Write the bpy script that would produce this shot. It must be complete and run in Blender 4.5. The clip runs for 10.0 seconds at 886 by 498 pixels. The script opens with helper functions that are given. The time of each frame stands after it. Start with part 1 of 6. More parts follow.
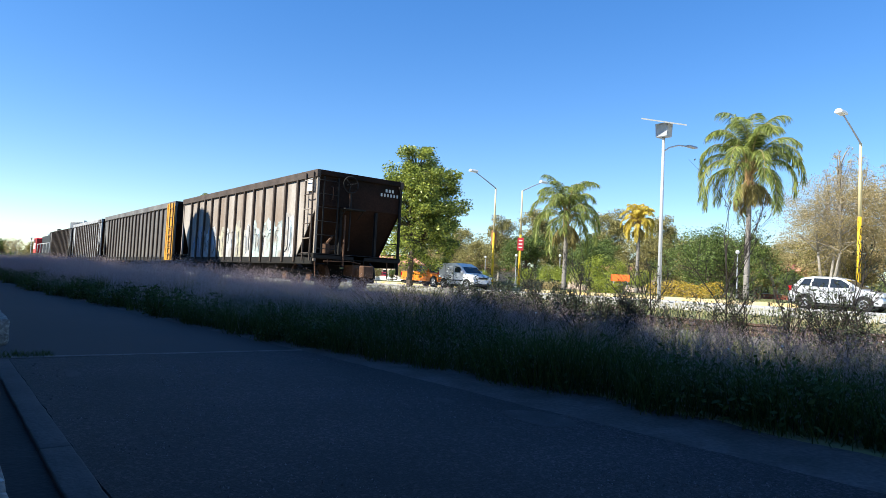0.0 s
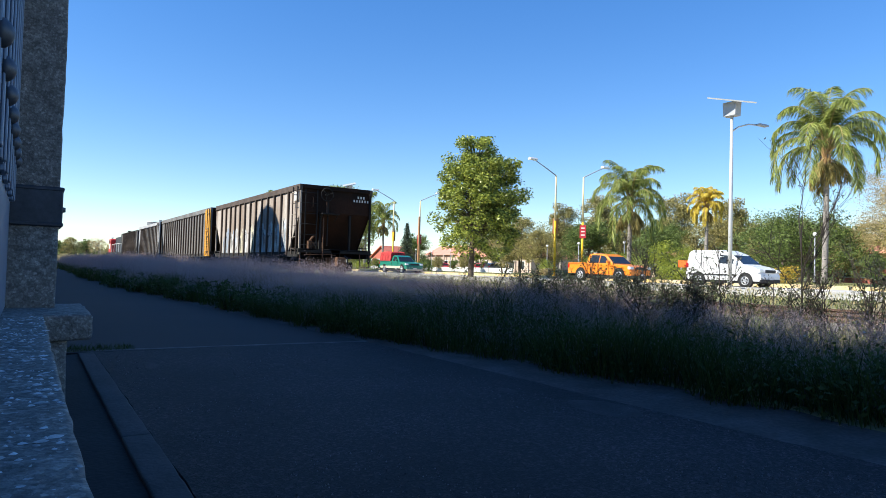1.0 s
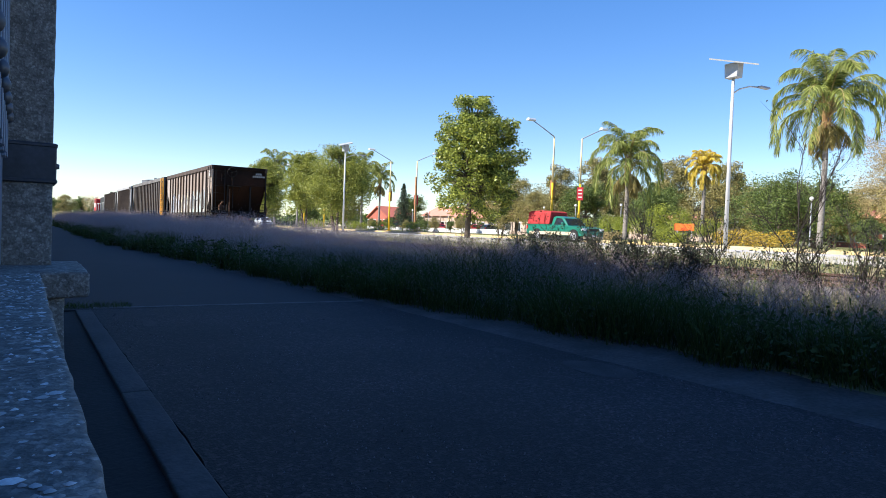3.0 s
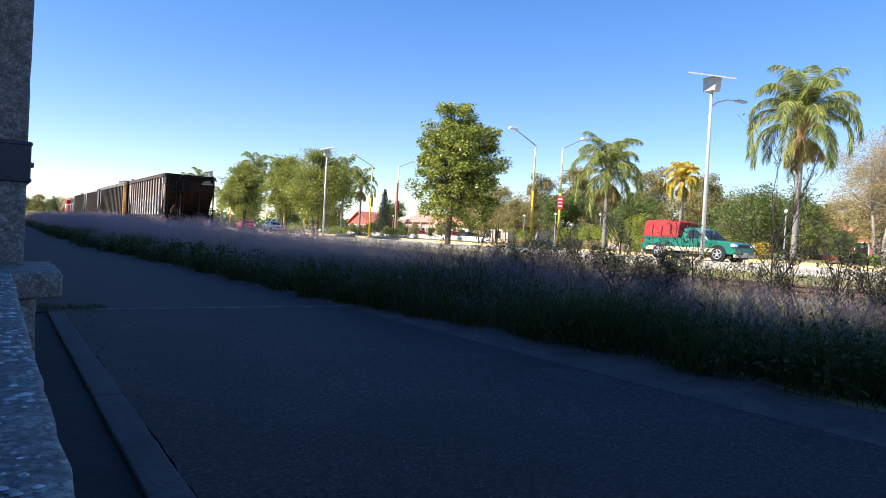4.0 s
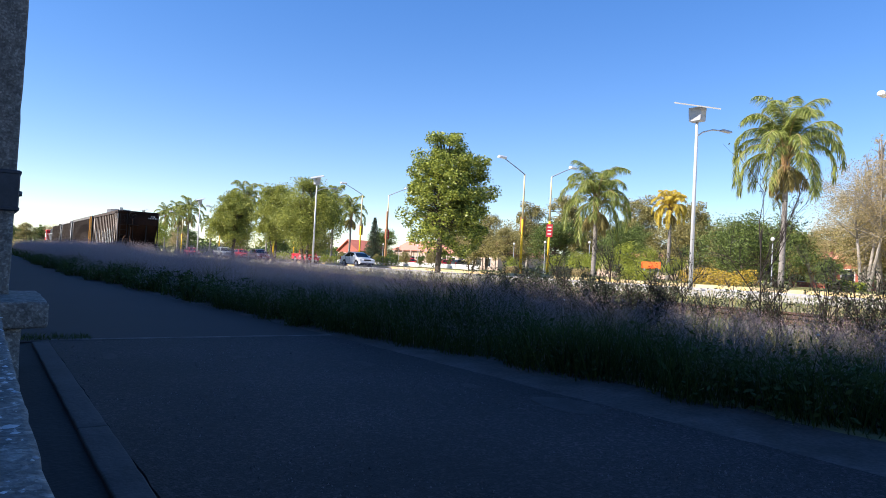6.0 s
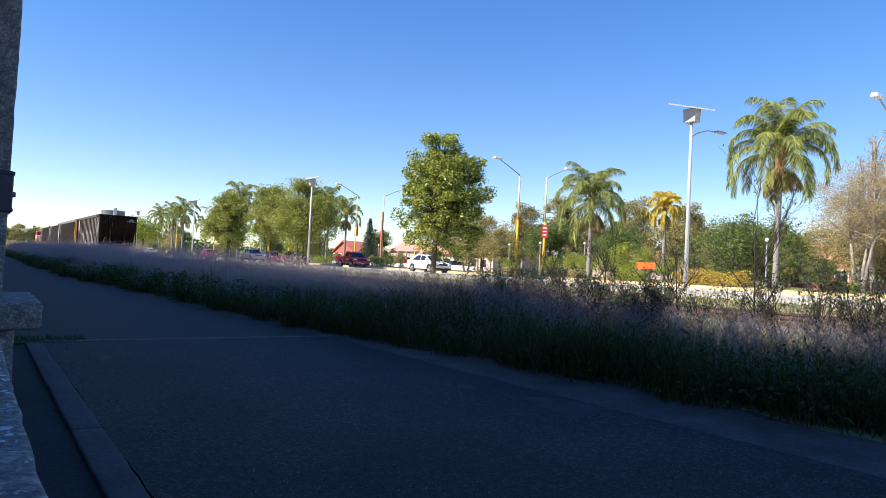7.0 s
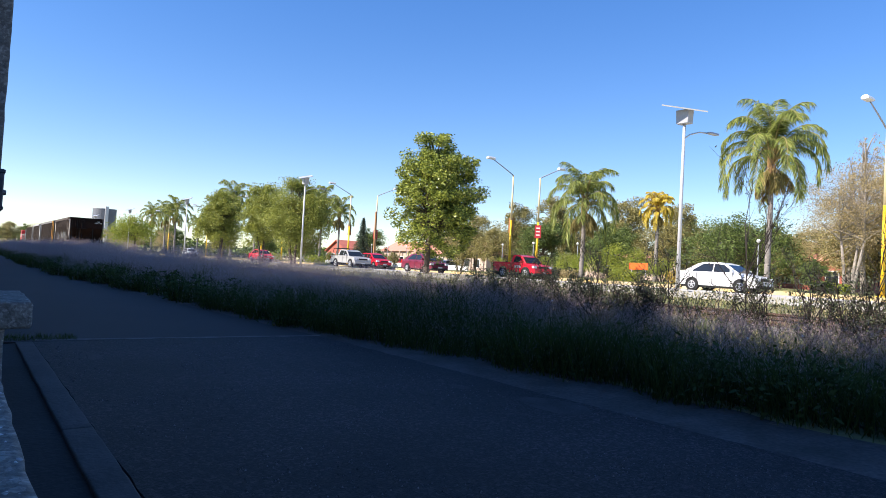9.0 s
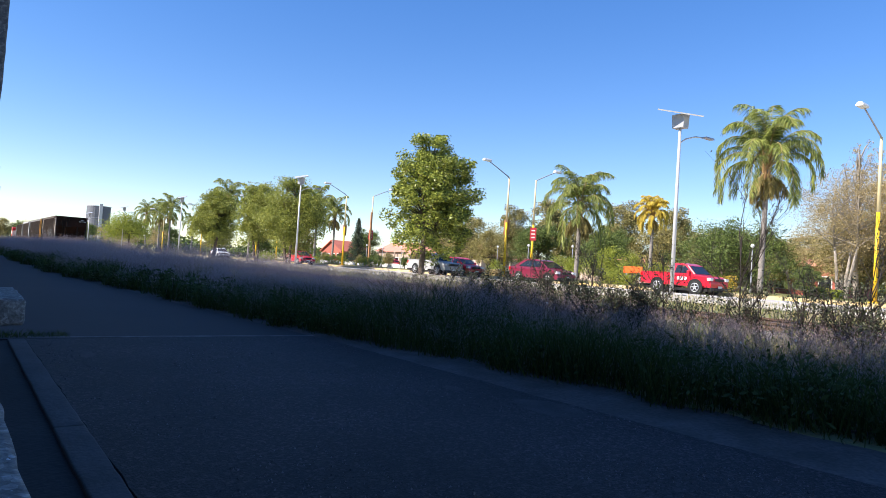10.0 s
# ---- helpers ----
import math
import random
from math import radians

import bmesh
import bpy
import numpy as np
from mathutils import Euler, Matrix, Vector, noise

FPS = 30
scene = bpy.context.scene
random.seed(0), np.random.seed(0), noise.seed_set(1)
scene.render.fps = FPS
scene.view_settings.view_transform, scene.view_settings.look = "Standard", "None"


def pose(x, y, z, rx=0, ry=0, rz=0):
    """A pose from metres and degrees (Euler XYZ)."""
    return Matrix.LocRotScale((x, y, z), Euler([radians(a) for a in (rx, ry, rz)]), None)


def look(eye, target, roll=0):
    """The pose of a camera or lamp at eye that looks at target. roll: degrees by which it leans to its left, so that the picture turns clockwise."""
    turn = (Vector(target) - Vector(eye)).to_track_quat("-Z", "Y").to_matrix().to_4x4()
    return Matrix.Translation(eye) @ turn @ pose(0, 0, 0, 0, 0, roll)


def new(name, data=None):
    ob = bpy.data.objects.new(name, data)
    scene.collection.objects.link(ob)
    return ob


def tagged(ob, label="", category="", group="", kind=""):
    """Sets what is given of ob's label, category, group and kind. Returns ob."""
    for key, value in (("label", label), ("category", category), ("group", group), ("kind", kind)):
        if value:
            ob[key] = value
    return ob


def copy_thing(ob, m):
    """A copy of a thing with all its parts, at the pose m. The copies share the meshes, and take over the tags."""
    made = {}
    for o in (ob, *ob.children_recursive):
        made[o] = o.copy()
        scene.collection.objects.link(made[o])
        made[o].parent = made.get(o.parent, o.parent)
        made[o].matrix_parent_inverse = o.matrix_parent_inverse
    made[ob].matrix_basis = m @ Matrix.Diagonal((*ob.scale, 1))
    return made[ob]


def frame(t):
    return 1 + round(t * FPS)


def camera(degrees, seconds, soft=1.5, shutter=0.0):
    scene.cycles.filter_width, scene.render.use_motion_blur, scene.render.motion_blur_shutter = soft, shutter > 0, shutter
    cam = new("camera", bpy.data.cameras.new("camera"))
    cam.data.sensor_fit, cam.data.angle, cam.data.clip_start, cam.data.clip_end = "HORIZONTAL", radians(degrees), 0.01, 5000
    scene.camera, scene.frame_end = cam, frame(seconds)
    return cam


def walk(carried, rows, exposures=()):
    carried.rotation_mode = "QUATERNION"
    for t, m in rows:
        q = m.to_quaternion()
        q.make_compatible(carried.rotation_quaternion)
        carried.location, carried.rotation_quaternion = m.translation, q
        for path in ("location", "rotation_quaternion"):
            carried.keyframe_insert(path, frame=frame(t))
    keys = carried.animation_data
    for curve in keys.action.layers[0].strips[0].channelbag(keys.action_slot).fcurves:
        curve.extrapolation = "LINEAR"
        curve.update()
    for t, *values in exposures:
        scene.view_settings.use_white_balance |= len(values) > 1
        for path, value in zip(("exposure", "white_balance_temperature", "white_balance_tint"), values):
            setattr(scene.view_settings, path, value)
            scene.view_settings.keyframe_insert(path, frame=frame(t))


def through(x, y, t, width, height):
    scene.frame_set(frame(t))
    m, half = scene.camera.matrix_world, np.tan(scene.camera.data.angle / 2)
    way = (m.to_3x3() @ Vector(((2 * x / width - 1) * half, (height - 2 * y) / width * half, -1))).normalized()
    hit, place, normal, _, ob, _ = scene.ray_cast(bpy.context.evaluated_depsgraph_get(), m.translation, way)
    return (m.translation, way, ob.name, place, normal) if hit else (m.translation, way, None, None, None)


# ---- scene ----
# camera: held nearly still beside the wall, turned by hand
cam = camera(69.5, 10.0, soft=0.5)
PATH = [
    (0, pose(-0.006, -0.004, 0.703, 92.87, -2.71, -38.56)),
    (0.2, pose(-0.006, -0.004, 0.703, 92.13, -2.46, -37.07)),
    (0.5, pose(0.004, -0.002, 0.702, 91.10, -2.44, -35.61)),
    (0.8, pose(0.008, -0.008, 0.703, 90.52, 0.90, -35.62)),
    (1, pose(0.008, -0.008, 0.703, 91.80, -1.56, -33.04)),
    (1.5, pose(0.005, -0.004, 0.701, 91.54, -2.91, -33.45)),
    (2, pose(0.007, -0.002, 0.699, 90.24, -2.72, -33.97)),
    (2.5, pose(0.007, 0.002, 0.703, 88.79, -1.52, -33.11)),
    (2.7, pose(0.007, 0.002, 0.703, 88.38, -1.79, -33.01)),
    (3.8, pose(0.007, 0.000, 0.700, 88.76, -3.02, -34.88)),
    (4, pose(0.007, 0.000, 0.700, 88.97, -3.02, -35.11)),
    (4.5, pose(0.005, 0.004, 0.700, 90.35, -2.49, -35.45)),
    (5, pose(0.005, -0.001, 0.700, 90.90, -2.35, -35.83)),
    (5.5, pose(0.003, 0.001, 0.700, 91.58, -2.85, -36.04)),
    (5.7, pose(0.003, 0.001, 0.700, 91.56, -2.96, -35.95)),
    (6.8, pose(0.002, -0.001, 0.700, 91.57, -2.71, -36.40)),
    (7, pose(0.002, -0.001, 0.700, 91.64, -2.87, -36.43)),
    (7.5, pose(0.001, 0.000, 0.701, 91.68, -3.19, -36.69)),
    (8, pose(0.000, -0.001, 0.701, 91.74, -3.53, -36.92)),
    (8.5, pose(0.000, 0.001, 0.700, 91.79, -3.43, -37.06)),
    (9, pose(0.002, -0.002, 0.701, 91.65, -3.07, -37.04)),
    (9.5, pose(0.001, 0.001, 0.700, 91.69, -3.49, -37.33)),
    (10, pose(0.000, -0.000, 0.700, 91.80, -3.70, -37.50)),
]
# the phone brightens a little and turns warmer once the train has cleared the view
walk(cam, PATH, [(0, 1.0, 6450, 6), (1.0, 0.94, 6450, 7), (2.2, 0.93, 6450, 9), (3.8, 1.05, 6650, 15), (4.5, 1.07, 6700, 16), (5.5, 0.98, 6650, 15), (10, 0.97, 6650, 15)])

# daylight: clear sky, afternoon sun from behind the wall
SUN_ELEVATION, SUN_BEARING = 41.0, 166.0  # bearing of the sun: degrees from +x towards +y
world = bpy.data.worlds.new("world")
scene.world = world
world.use_nodes = True
wn = world.node_tree.nodes
sky = wn.new("ShaderNodeTexSky")
sky.sky_type, sky.sun_disc = "NISHITA", False
sky.sun_elevation, sky.sun_rotation = radians(SUN_ELEVATION), radians(90 - SUN_BEARING)
sky.altitude, sky.air_density, sky.dust_density, sky.ozone_density = 1800, 1.2, 0.0, 2.5
deep = wn.new("ShaderNodeHueSaturation")  # a clear, deep blue sky
deep.inputs["Saturation"].default_value, deep.inputs["Hue"].default_value = 1.48, 0.513
even = wn.new("ShaderNodeGamma")
even.inputs["Gamma"].default_value = 0.8
world.node_tree.links.new(sky.outputs[0], even.inputs["Color"])
world.node_tree.links.new(even.outputs[0], deep.inputs["Color"])
world.node_tree.links.new(deep.outputs[0], wn["Background"].inputs[0])
wn["Background"].inputs[1].default_value = 0.146
sun_data = bpy.data.lights.new("sun", "SUN")
sun_data.energy, sun_data.angle, sun_data.color = 5.0, radians(0.53), (1.0, 0.95, 0.86)
sun = new("sun", sun_data)
_e, _b = radians(SUN_ELEVATION), radians(SUN_BEARING)
TO_SUN = Vector((math.cos(_e) * math.cos(_b), math.cos(_e) * math.sin(_b), math.sin(_e)))
sun.matrix_world = look(TO_SUN * 50, (0, 0, 0))

# ---- mesh tools ----
class Shape:
    """Gathers vertices and faces of one mesh."""

    def __init__(self):
        self.v, self.f = [], []

    def add(self, verts, faces):
        k = len(self.v)
        self.v += [tuple(p) for p in verts]
        self.f += [tuple(i + k for i in q) for q in faces]
        return self

    def box(self, x0, x1, y0, y1, z0, z1):
        return self.add([(x0, y0, z0), (x1, y0, z0), (x1, y1, z0), (x0, y1, z0), (x0, y0, z1), (x1, y0, z1), (x1, y1, z1), (x0, y1, z1)],
                        [(0, 3, 2, 1), (4, 5, 6, 7), (0, 1, 5, 4), (1, 2, 6, 5), (2, 3, 7, 6), (3, 0, 4, 7)])

    def tube(self, points, radii, n=8, caps=True):
        """A round rod along points."""
        pts = [Vector(p) for p in points]
        if not hasattr(radii, "__len__"):
            radii = [radii] * len(pts)
        verts, faces = [], []
        for i, p in enumerate(pts):
            d = (pts[min(i + 1, len(pts) - 1)] - pts[max(i - 1, 0)]).normalized()
            u = d.cross(Vector((0.31, 0.52, 0.8)) if abs(d.z) < 0.95 else Vector((1, 0, 0))).normalized()
            w = d.cross(u)
            for k in range(n):
                a = 2 * math.pi * k / n
                verts.append(p + (math.cos(a) * u + math.sin(a) * w) * float(radii[i]))
        for i in range(len(pts) - 1):
            for k in range(n):
                faces.append((i * n + k, i * n + (k + 1) % n, (i + 1) * n + (k + 1) % n, (i + 1) * n + k))
        if caps:
            faces.append(tuple(range(n))[::-1])
            faces.append(tuple(range((len(pts) - 1) * n, len(pts) * n)))
        return self.add(verts, faces)

    def prism(self, profile, x0, x1, inset=None):
        """A side profile of (y, z), drawn out across x. inset(z) narrows it at that height."""
        n = len(profile)
        g = inset or (lambda z: 0.0)
        verts = [(x0 + g(z), y, z) for y, z in profile] + [(x1 - g(z), y, z) for y, z in profile]
        faces = [tuple(range(n)), tuple(range(n, 2 * n))[::-1]]
        faces += [((i + 1) % n, i, n + i, n + (i + 1) % n) for i in range(n)]
        return self.add(verts, faces)

    def mesh(self, name, bevel=0.0, segments=1, smooth=False):
        me = bpy.data.meshes.new(name)
        me.from_pydata(self.v, [], self.f)
        bm = bmesh.new()
        bm.from_mesh(me)
        bmesh.ops.recalc_face_normals(bm, faces=bm.faces)
        if bevel:
            edges = [e for e in bm.edges if len(e.link_faces) == 2 and e.calc_face_angle(0) > 0.35]
            bmesh.ops.bevel(bm, geom=edges, offset=bevel, segments=segments, profile=0.6, affect="EDGES", clamp_overlap=True)
        bm.to_mesh(me)
        bm.free()
        if smooth:
            me.shade_smooth()
        return me


def part(name, shape, material, parent=None, label="", bevel=0.0, segments=1, smooth=False, at=None):
    """One mesh object, under a thing or a part."""
    me = shape if isinstance(shape, bpy.types.Mesh) else shape.mesh(name, bevel, segments, smooth)
    if material and not me.materials:
        me.materials.append(material)
    ob = new(name, me)
    ob.parent = parent
    if at is not None:
        ob.matrix_basis = at
    if label:
        ob["label"] = label
    return ob


def thing(name, at, label, category, group="", kind=""):
    ob = new(name)
    ob.matrix_basis = at
    return tagged(ob, label, category, group, kind)


def array_mesh(name, verts, sizes, material, smooth=False):
    """A mesh of loose faces; verts in face order, sizes: the corners of each face."""
    verts = np.asarray(verts, dtype=np.float32).reshape(-1, 3)
    sizes = np.asarray(sizes, dtype=np.int32)
    me = bpy.data.meshes.new(name)
    n = len(verts)
    me.vertices.add(n)
    me.vertices.foreach_set("co", verts.ravel())
    me.loops.add(n)
    me.loops.foreach_set("vertex_index", np.arange(n, dtype=np.int32))
    me.polygons.add(len(sizes))
    me.polygons.foreach_set("loop_start", np.concatenate([[0], np.cumsum(sizes)[:-1]]).astype(np.int32))
    me.update(calc_edges=True)
    me.validate()
    me.materials.append(material)
    return me


def unit(v):
    return v / np.maximum(np.linalg.norm(v, axis=-1, keepdims=True), 1e-9)


def leaves(centres, length, width, rng, droop=0.3, up=0.4):
    """Rhombic leaves, one at each centre. Returns an array of four corners each."""
    n = len(centres)
    d = rng.normal(size=(n, 3))
    d[:, 2] = d[:, 2] * 0.6 - droop
    d = unit(d)
    nrm = rng.normal(size=(n, 3))
    nrm[:, 2] += up
    s = unit(np.cross(d, nrm))
    L = length * rng.uniform(0.65, 1.25, (n, 1))
    W = width * rng.uniform(0.7, 1.2, (n, 1))
    c = np.asarray(centres)
    return np.stack([c - d * L / 2, c + s * W / 2, c + d * L / 2, c - s * W / 2], axis=1)


def blades(base, height, lean, width, rng):
    """Grass blades: a quad and a triangle each, bent over to one side."""
    n = len(base)
    a = rng.uniform(0, 2 * math.pi, n)
    out = np.stack([np.cos(a), np.sin(a), np.zeros(n)], 1)
    b = rng.uniform(0, 2 * math.pi, n)
    side = np.stack([np.cos(b), np.sin(b), np.zeros(n)], 1) * (width * rng.uniform(0.6, 1.3, n))[:, None] / 2
    h = np.asarray(height)[:, None]
    k = (lean * rng.uniform(0.2, 1.3, n))[:, None]
    mid = base + out * k * h * 0.3 + np.array([0, 0, 1]) * h * 0.6
    tip = base + out * k * h + np.array([0, 0, 1]) * h
    quad = np.stack([base - side, base + side, mid + side * 0.7, mid - side * 0.7], 1).reshape(-1, 3)
    tri = np.stack([mid - side * 0.7, mid + side * 0.7, tip], 1).reshape(-1, 3)
    return np.concatenate([quad, tri]), np.concatenate([np.full(n, 4), np.full(n, 3)])


# ---- materials ----
def mat(name, rgb, rough=0.8, metal=0.0, vary=0.25, scale=3.0, fine=40.0, bump=0.15, other=None, spec=0.4, island=0.0, stretch=(1, 1, 1), depth=0.01, stones=0.0, contrast=0.6):
    """A surface with stains at one scale, grain at another, and relief. other: the colour of the stains. island: change from piece to piece.
    stones: cells a metre of a stony surface, each with its own shade."""
    m = bpy.data.materials.new(name)
    m.use_nodes = True
    nt = m.node_tree
    b = nt.nodes["Principled BSDF"]
    b.inputs["Roughness"].default_value, b.inputs["Metallic"].default_value = rough, metal
    b.inputs["Specular IOR Level"].default_value = spec
    co = nt.nodes.new("ShaderNodeTexCoord")
    mp = nt.nodes.new("ShaderNodeMapping")
    mp.inputs["Scale"].default_value = stretch
    nt.links.new(co.outputs["Object"], mp.inputs["Vector"])
    big, small = nt.nodes.new("ShaderNodeTexNoise"), nt.nodes.new("ShaderNodeTexNoise")
    big.inputs["Scale"].default_value, big.inputs["Detail"].default_value = scale, 6
    small.inputs["Scale"].default_value, small.inputs["Detail"].default_value = fine, 4
    for t in (big, small):
        nt.links.new(mp.outputs[0], t.inputs["Vector"])
    ramp = nt.nodes.new("ShaderNodeValToRGB")
    ramp.color_ramp.elements[0].position, ramp.color_ramp.elements[1].position = 0.35, 0.68
    o = other or tuple(c * (1 - 1.4 * vary) for c in rgb)
    ramp.color_ramp.elements[0].color, ramp.color_ramp.elements[1].color = (*o, 1), (*rgb, 1)
    nt.links.new(big.outputs[0], ramp.inputs[0])
    hsv = nt.nodes.new("ShaderNodeHueSaturation")
    nt.links.new(ramp.outputs[0], hsv.inputs["Color"])
    lift = nt.nodes.new("ShaderNodeMapRange")
    lift.inputs["To Min"].default_value, lift.inputs["To Max"].default_value = 1 - 1.6 * vary, 1 + 1.6 * vary
    nt.links.new(small.outputs[0], lift.inputs["Value"])
    value = lift.outputs[0]
    if stones:
        cell = nt.nodes.new("ShaderNodeTexVoronoi")
        cell.inputs["Scale"].default_value = stones
        nt.links.new(mp.outputs[0], cell.inputs["Vector"])
        sep = nt.nodes.new("ShaderNodeSeparateColor")
        nt.links.new(cell.outputs["Color"], sep.inputs[0])
        power = nt.nodes.new("ShaderNodeMath")
        power.operation = "POWER"
        power.inputs[1].default_value = 3.0
        nt.links.new(sep.outputs[0], power.inputs[0])
        r = nt.nodes.new("ShaderNodeMapRange")
        r.inputs["To Min"].default_value, r.inputs["To Max"].default_value = 1 - 0.5 * contrast, 1 + 2.2 * contrast
        nt.links.new(power.outputs[0], r.inputs["Value"])
        mul = nt.nodes.new("ShaderNodeMath")
        mul.operation = "MULTIPLY"
        nt.links.new(value, mul.inputs[0])
        nt.links.new(r.outputs[0], mul.inputs[1])
        value = mul.outputs[0]
    if island:
        geo = nt.nodes.new("ShaderNodeNewGeometry")
        r = nt.nodes.new("ShaderNodeMapRange")
        r.inputs["To Min"].default_value, r.inputs["To Max"].default_value = 1 - island, 1 + island
        nt.links.new(geo.outputs["Random Per Island"], r.inputs["Value"])
        mul = nt.nodes.new("ShaderNodeMath")
        mul.operation = "MULTIPLY"
        nt.links.new(value, mul.inputs[0])
        nt.links.new(r.outputs[0], mul.inputs[1])
        value = mul.outputs[0]
    nt.links.new(value, hsv.inputs["Value"])
    nt.links.new(hsv.outputs[0], b.inputs["Base Color"])
    if bump:
        bp = nt.nodes.new("ShaderNodeBump")
        bp.inputs["Strength"].default_value, bp.inputs["Distance"].default_value = bump, depth
        nt.links.new(small.outputs[0], bp.inputs["Height"])
        nt.links.new(bp.outputs[0], b.inputs["Normal"])
    return m


def leaf_mat(name, rgb, other, through=0.35, rough=0.55):
    """Leaves: each one its own shade between two colours; light comes through."""
    m = bpy.data.materials.new(name)
    m.use_nodes = True
    nt = m.node_tree
    b = nt.nodes["Principled BSDF"]
    b.inputs["Roughness"].default_value, b.inputs["Specular IOR Level"].default_value = rough, 0.35
    geo = nt.nodes.new("ShaderNodeNewGeometry")
    ramp = nt.nodes.new("ShaderNodeValToRGB")
    ramp.color_ramp.elements[0].color, ramp.color_ramp.elements[1].color = (*other, 1), (*rgb, 1)
    nt.links.new(geo.outputs["Random Per Island"], ramp.inputs[0])
    nt.links.new(ramp.outputs[0], b.inputs["Base Color"])
    tr = nt.nodes.new("ShaderNodeBsdfTranslucent")
    nt.links.new(ramp.outputs[0], tr.inputs[0])
    mix = nt.nodes.new("ShaderNodeMixShader")
    mix.inputs[0].default_value = through
    nt.links.new(b.outputs[0], mix.inputs[1])
    nt.links.new(tr.outputs[0], mix.inputs[2])
    nt.links.new(mix.outputs[0], nt.nodes["Material Output"].inputs[0])
    return m


def paint(name, rgb, rough=0.3, coat=0.5, metal=0.0):
    m = mat(name, rgb, rough, metal, 0.04, 1.5, 60, 0.0)
    m.node_tree.nodes["Principled BSDF"].inputs["Coat Weight"].default_value = coat
    return m


def glass(name, tint=(0.02, 0.025, 0.03)):
    m = mat(name, tint, 0.06, 0.0, 0.1, 2, 20, 0.0, spec=0.6)
    return m


# path asphalt: colours set below real asphalt to deepen the wall's shade
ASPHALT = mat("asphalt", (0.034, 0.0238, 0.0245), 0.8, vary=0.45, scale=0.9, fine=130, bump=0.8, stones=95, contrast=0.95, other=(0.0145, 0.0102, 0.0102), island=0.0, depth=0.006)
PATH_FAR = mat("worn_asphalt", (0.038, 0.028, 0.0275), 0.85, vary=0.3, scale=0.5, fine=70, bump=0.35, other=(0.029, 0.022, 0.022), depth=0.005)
GROUND = mat("dry_soil", (0.30, 0.235, 0.13), 0.95, vary=0.3, scale=0.35, fine=9, bump=0.5, other=(0.13, 0.15, 0.055), depth=0.05)
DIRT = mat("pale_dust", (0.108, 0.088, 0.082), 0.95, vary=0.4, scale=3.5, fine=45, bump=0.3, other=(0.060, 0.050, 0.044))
WORN = mat("worn_pale_asphalt", (0.060, 0.050, 0.049), 0.9, vary=0.35, scale=6, fine=70, bump=0.3, other=(0.036, 0.029, 0.028))
CONCRETE_ROAD = mat("concrete_road", (0.52, 0.50, 0.47), 0.85, vary=0.1, scale=0.4, fine=25, bump=0.1, other=(0.40, 0.39, 0.37))
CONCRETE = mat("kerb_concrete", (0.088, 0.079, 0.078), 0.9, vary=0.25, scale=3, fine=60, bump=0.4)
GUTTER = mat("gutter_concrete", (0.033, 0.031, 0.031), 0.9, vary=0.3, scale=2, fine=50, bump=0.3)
SIDEWALK = mat("dusty_concrete_pavement", (0.56, 0.53, 0.48), 0.9, vary=0.15, scale=0.5, fine=14, bump=0.3, other=(0.38, 0.35, 0.27))
AVENUE_KERB = mat("grey_kerb_concrete", (0.42, 0.41, 0.39), 0.9, vary=0.15, scale=2, fine=40, bump=0.2)
YELLOW_KERB = mat("yellow_kerb_paint", (0.66, 0.47, 0.16), 0.8, vary=0.2, scale=1.5, fine=20, bump=0.2, other=(0.5, 0.42, 0.28))
LAWN = mat("lawn_soil", (0.19, 0.22, 0.06), 0.95, vary=0.3, scale=0.5, fine=8, bump=0.6, other=(0.28, 0.22, 0.10), depth=0.04)
BALLAST = mat("ballast_stone", (0.24, 0.21, 0.18), 0.95, vary=0.3, scale=2, fine=18, bump=0.8, island=0.3)
RUSTY_RAIL = mat("rail_steel", (0.16, 0.10, 0.07), 0.55, 0.6, 0.3, 3, 30, 0.1)
AGGREGATE = mat("exposed_aggregate", (0.27, 0.255, 0.235), 0.9, vary=0.38, scale=22, fine=85, bump=0.5, stones=85, contrast=0.3, other=(0.15, 0.14, 0.13))
WALL = mat("plain_wall_render", (0.36, 0.34, 0.31), 0.9, vary=0.15, scale=1, fine=30, bump=0.2)
GRIT = mat("grit_stone", (0.15, 0.135, 0.14), 0.7, vary=0.2, scale=30, fine=90, bump=0.0, island=0.6)
PEBBLE = mat("pale_pebble", (0.66, 0.65, 0.65), 0.8, vary=0.2, scale=20, fine=90, bump=0.2, island=0.45)
STEEL_BLUE = mat("grey_blue_painted_steel", (0.20, 0.25, 0.33), 0.5, 0.2, 0.12, 3, 40, 0.1, stretch=(1, 1, 0.2))
STRAP = mat("dark_steel_strap", (0.06, 0.07, 0.09), 0.45, 0.4, 0.2, 5, 40, 0.1)
BOLT = mat("bolt_steel", (0.12, 0.13, 0.15), 0.5, 0.5, 0.2, 8, 60, 0.1)
GALV = mat("galvanised_pole", (0.58, 0.58, 0.57), 0.5, 0.3, 0.08, 2, 30, 0.05)
PALE_POLE = mat("cream_painted_pole", (0.74, 0.62, 0.34), 0.5, 0.1, 0.08, 2, 30, 0.05)
YELLOW = mat("yellow_painted_pole", (0.85, 0.52, 0.02), 0.5, 0.0, 0.1, 2, 30, 0.05)
LAMP_WHITE = mat("lamp_housing", (0.75, 0.75, 0.74), 0.4, 0.1, 0.05, 4, 40, 0.0)
LAMP_GREY = mat("grey_box", (0.40, 0.41, 0.43), 0.5, 0.2, 0.1, 4, 40, 0.0)
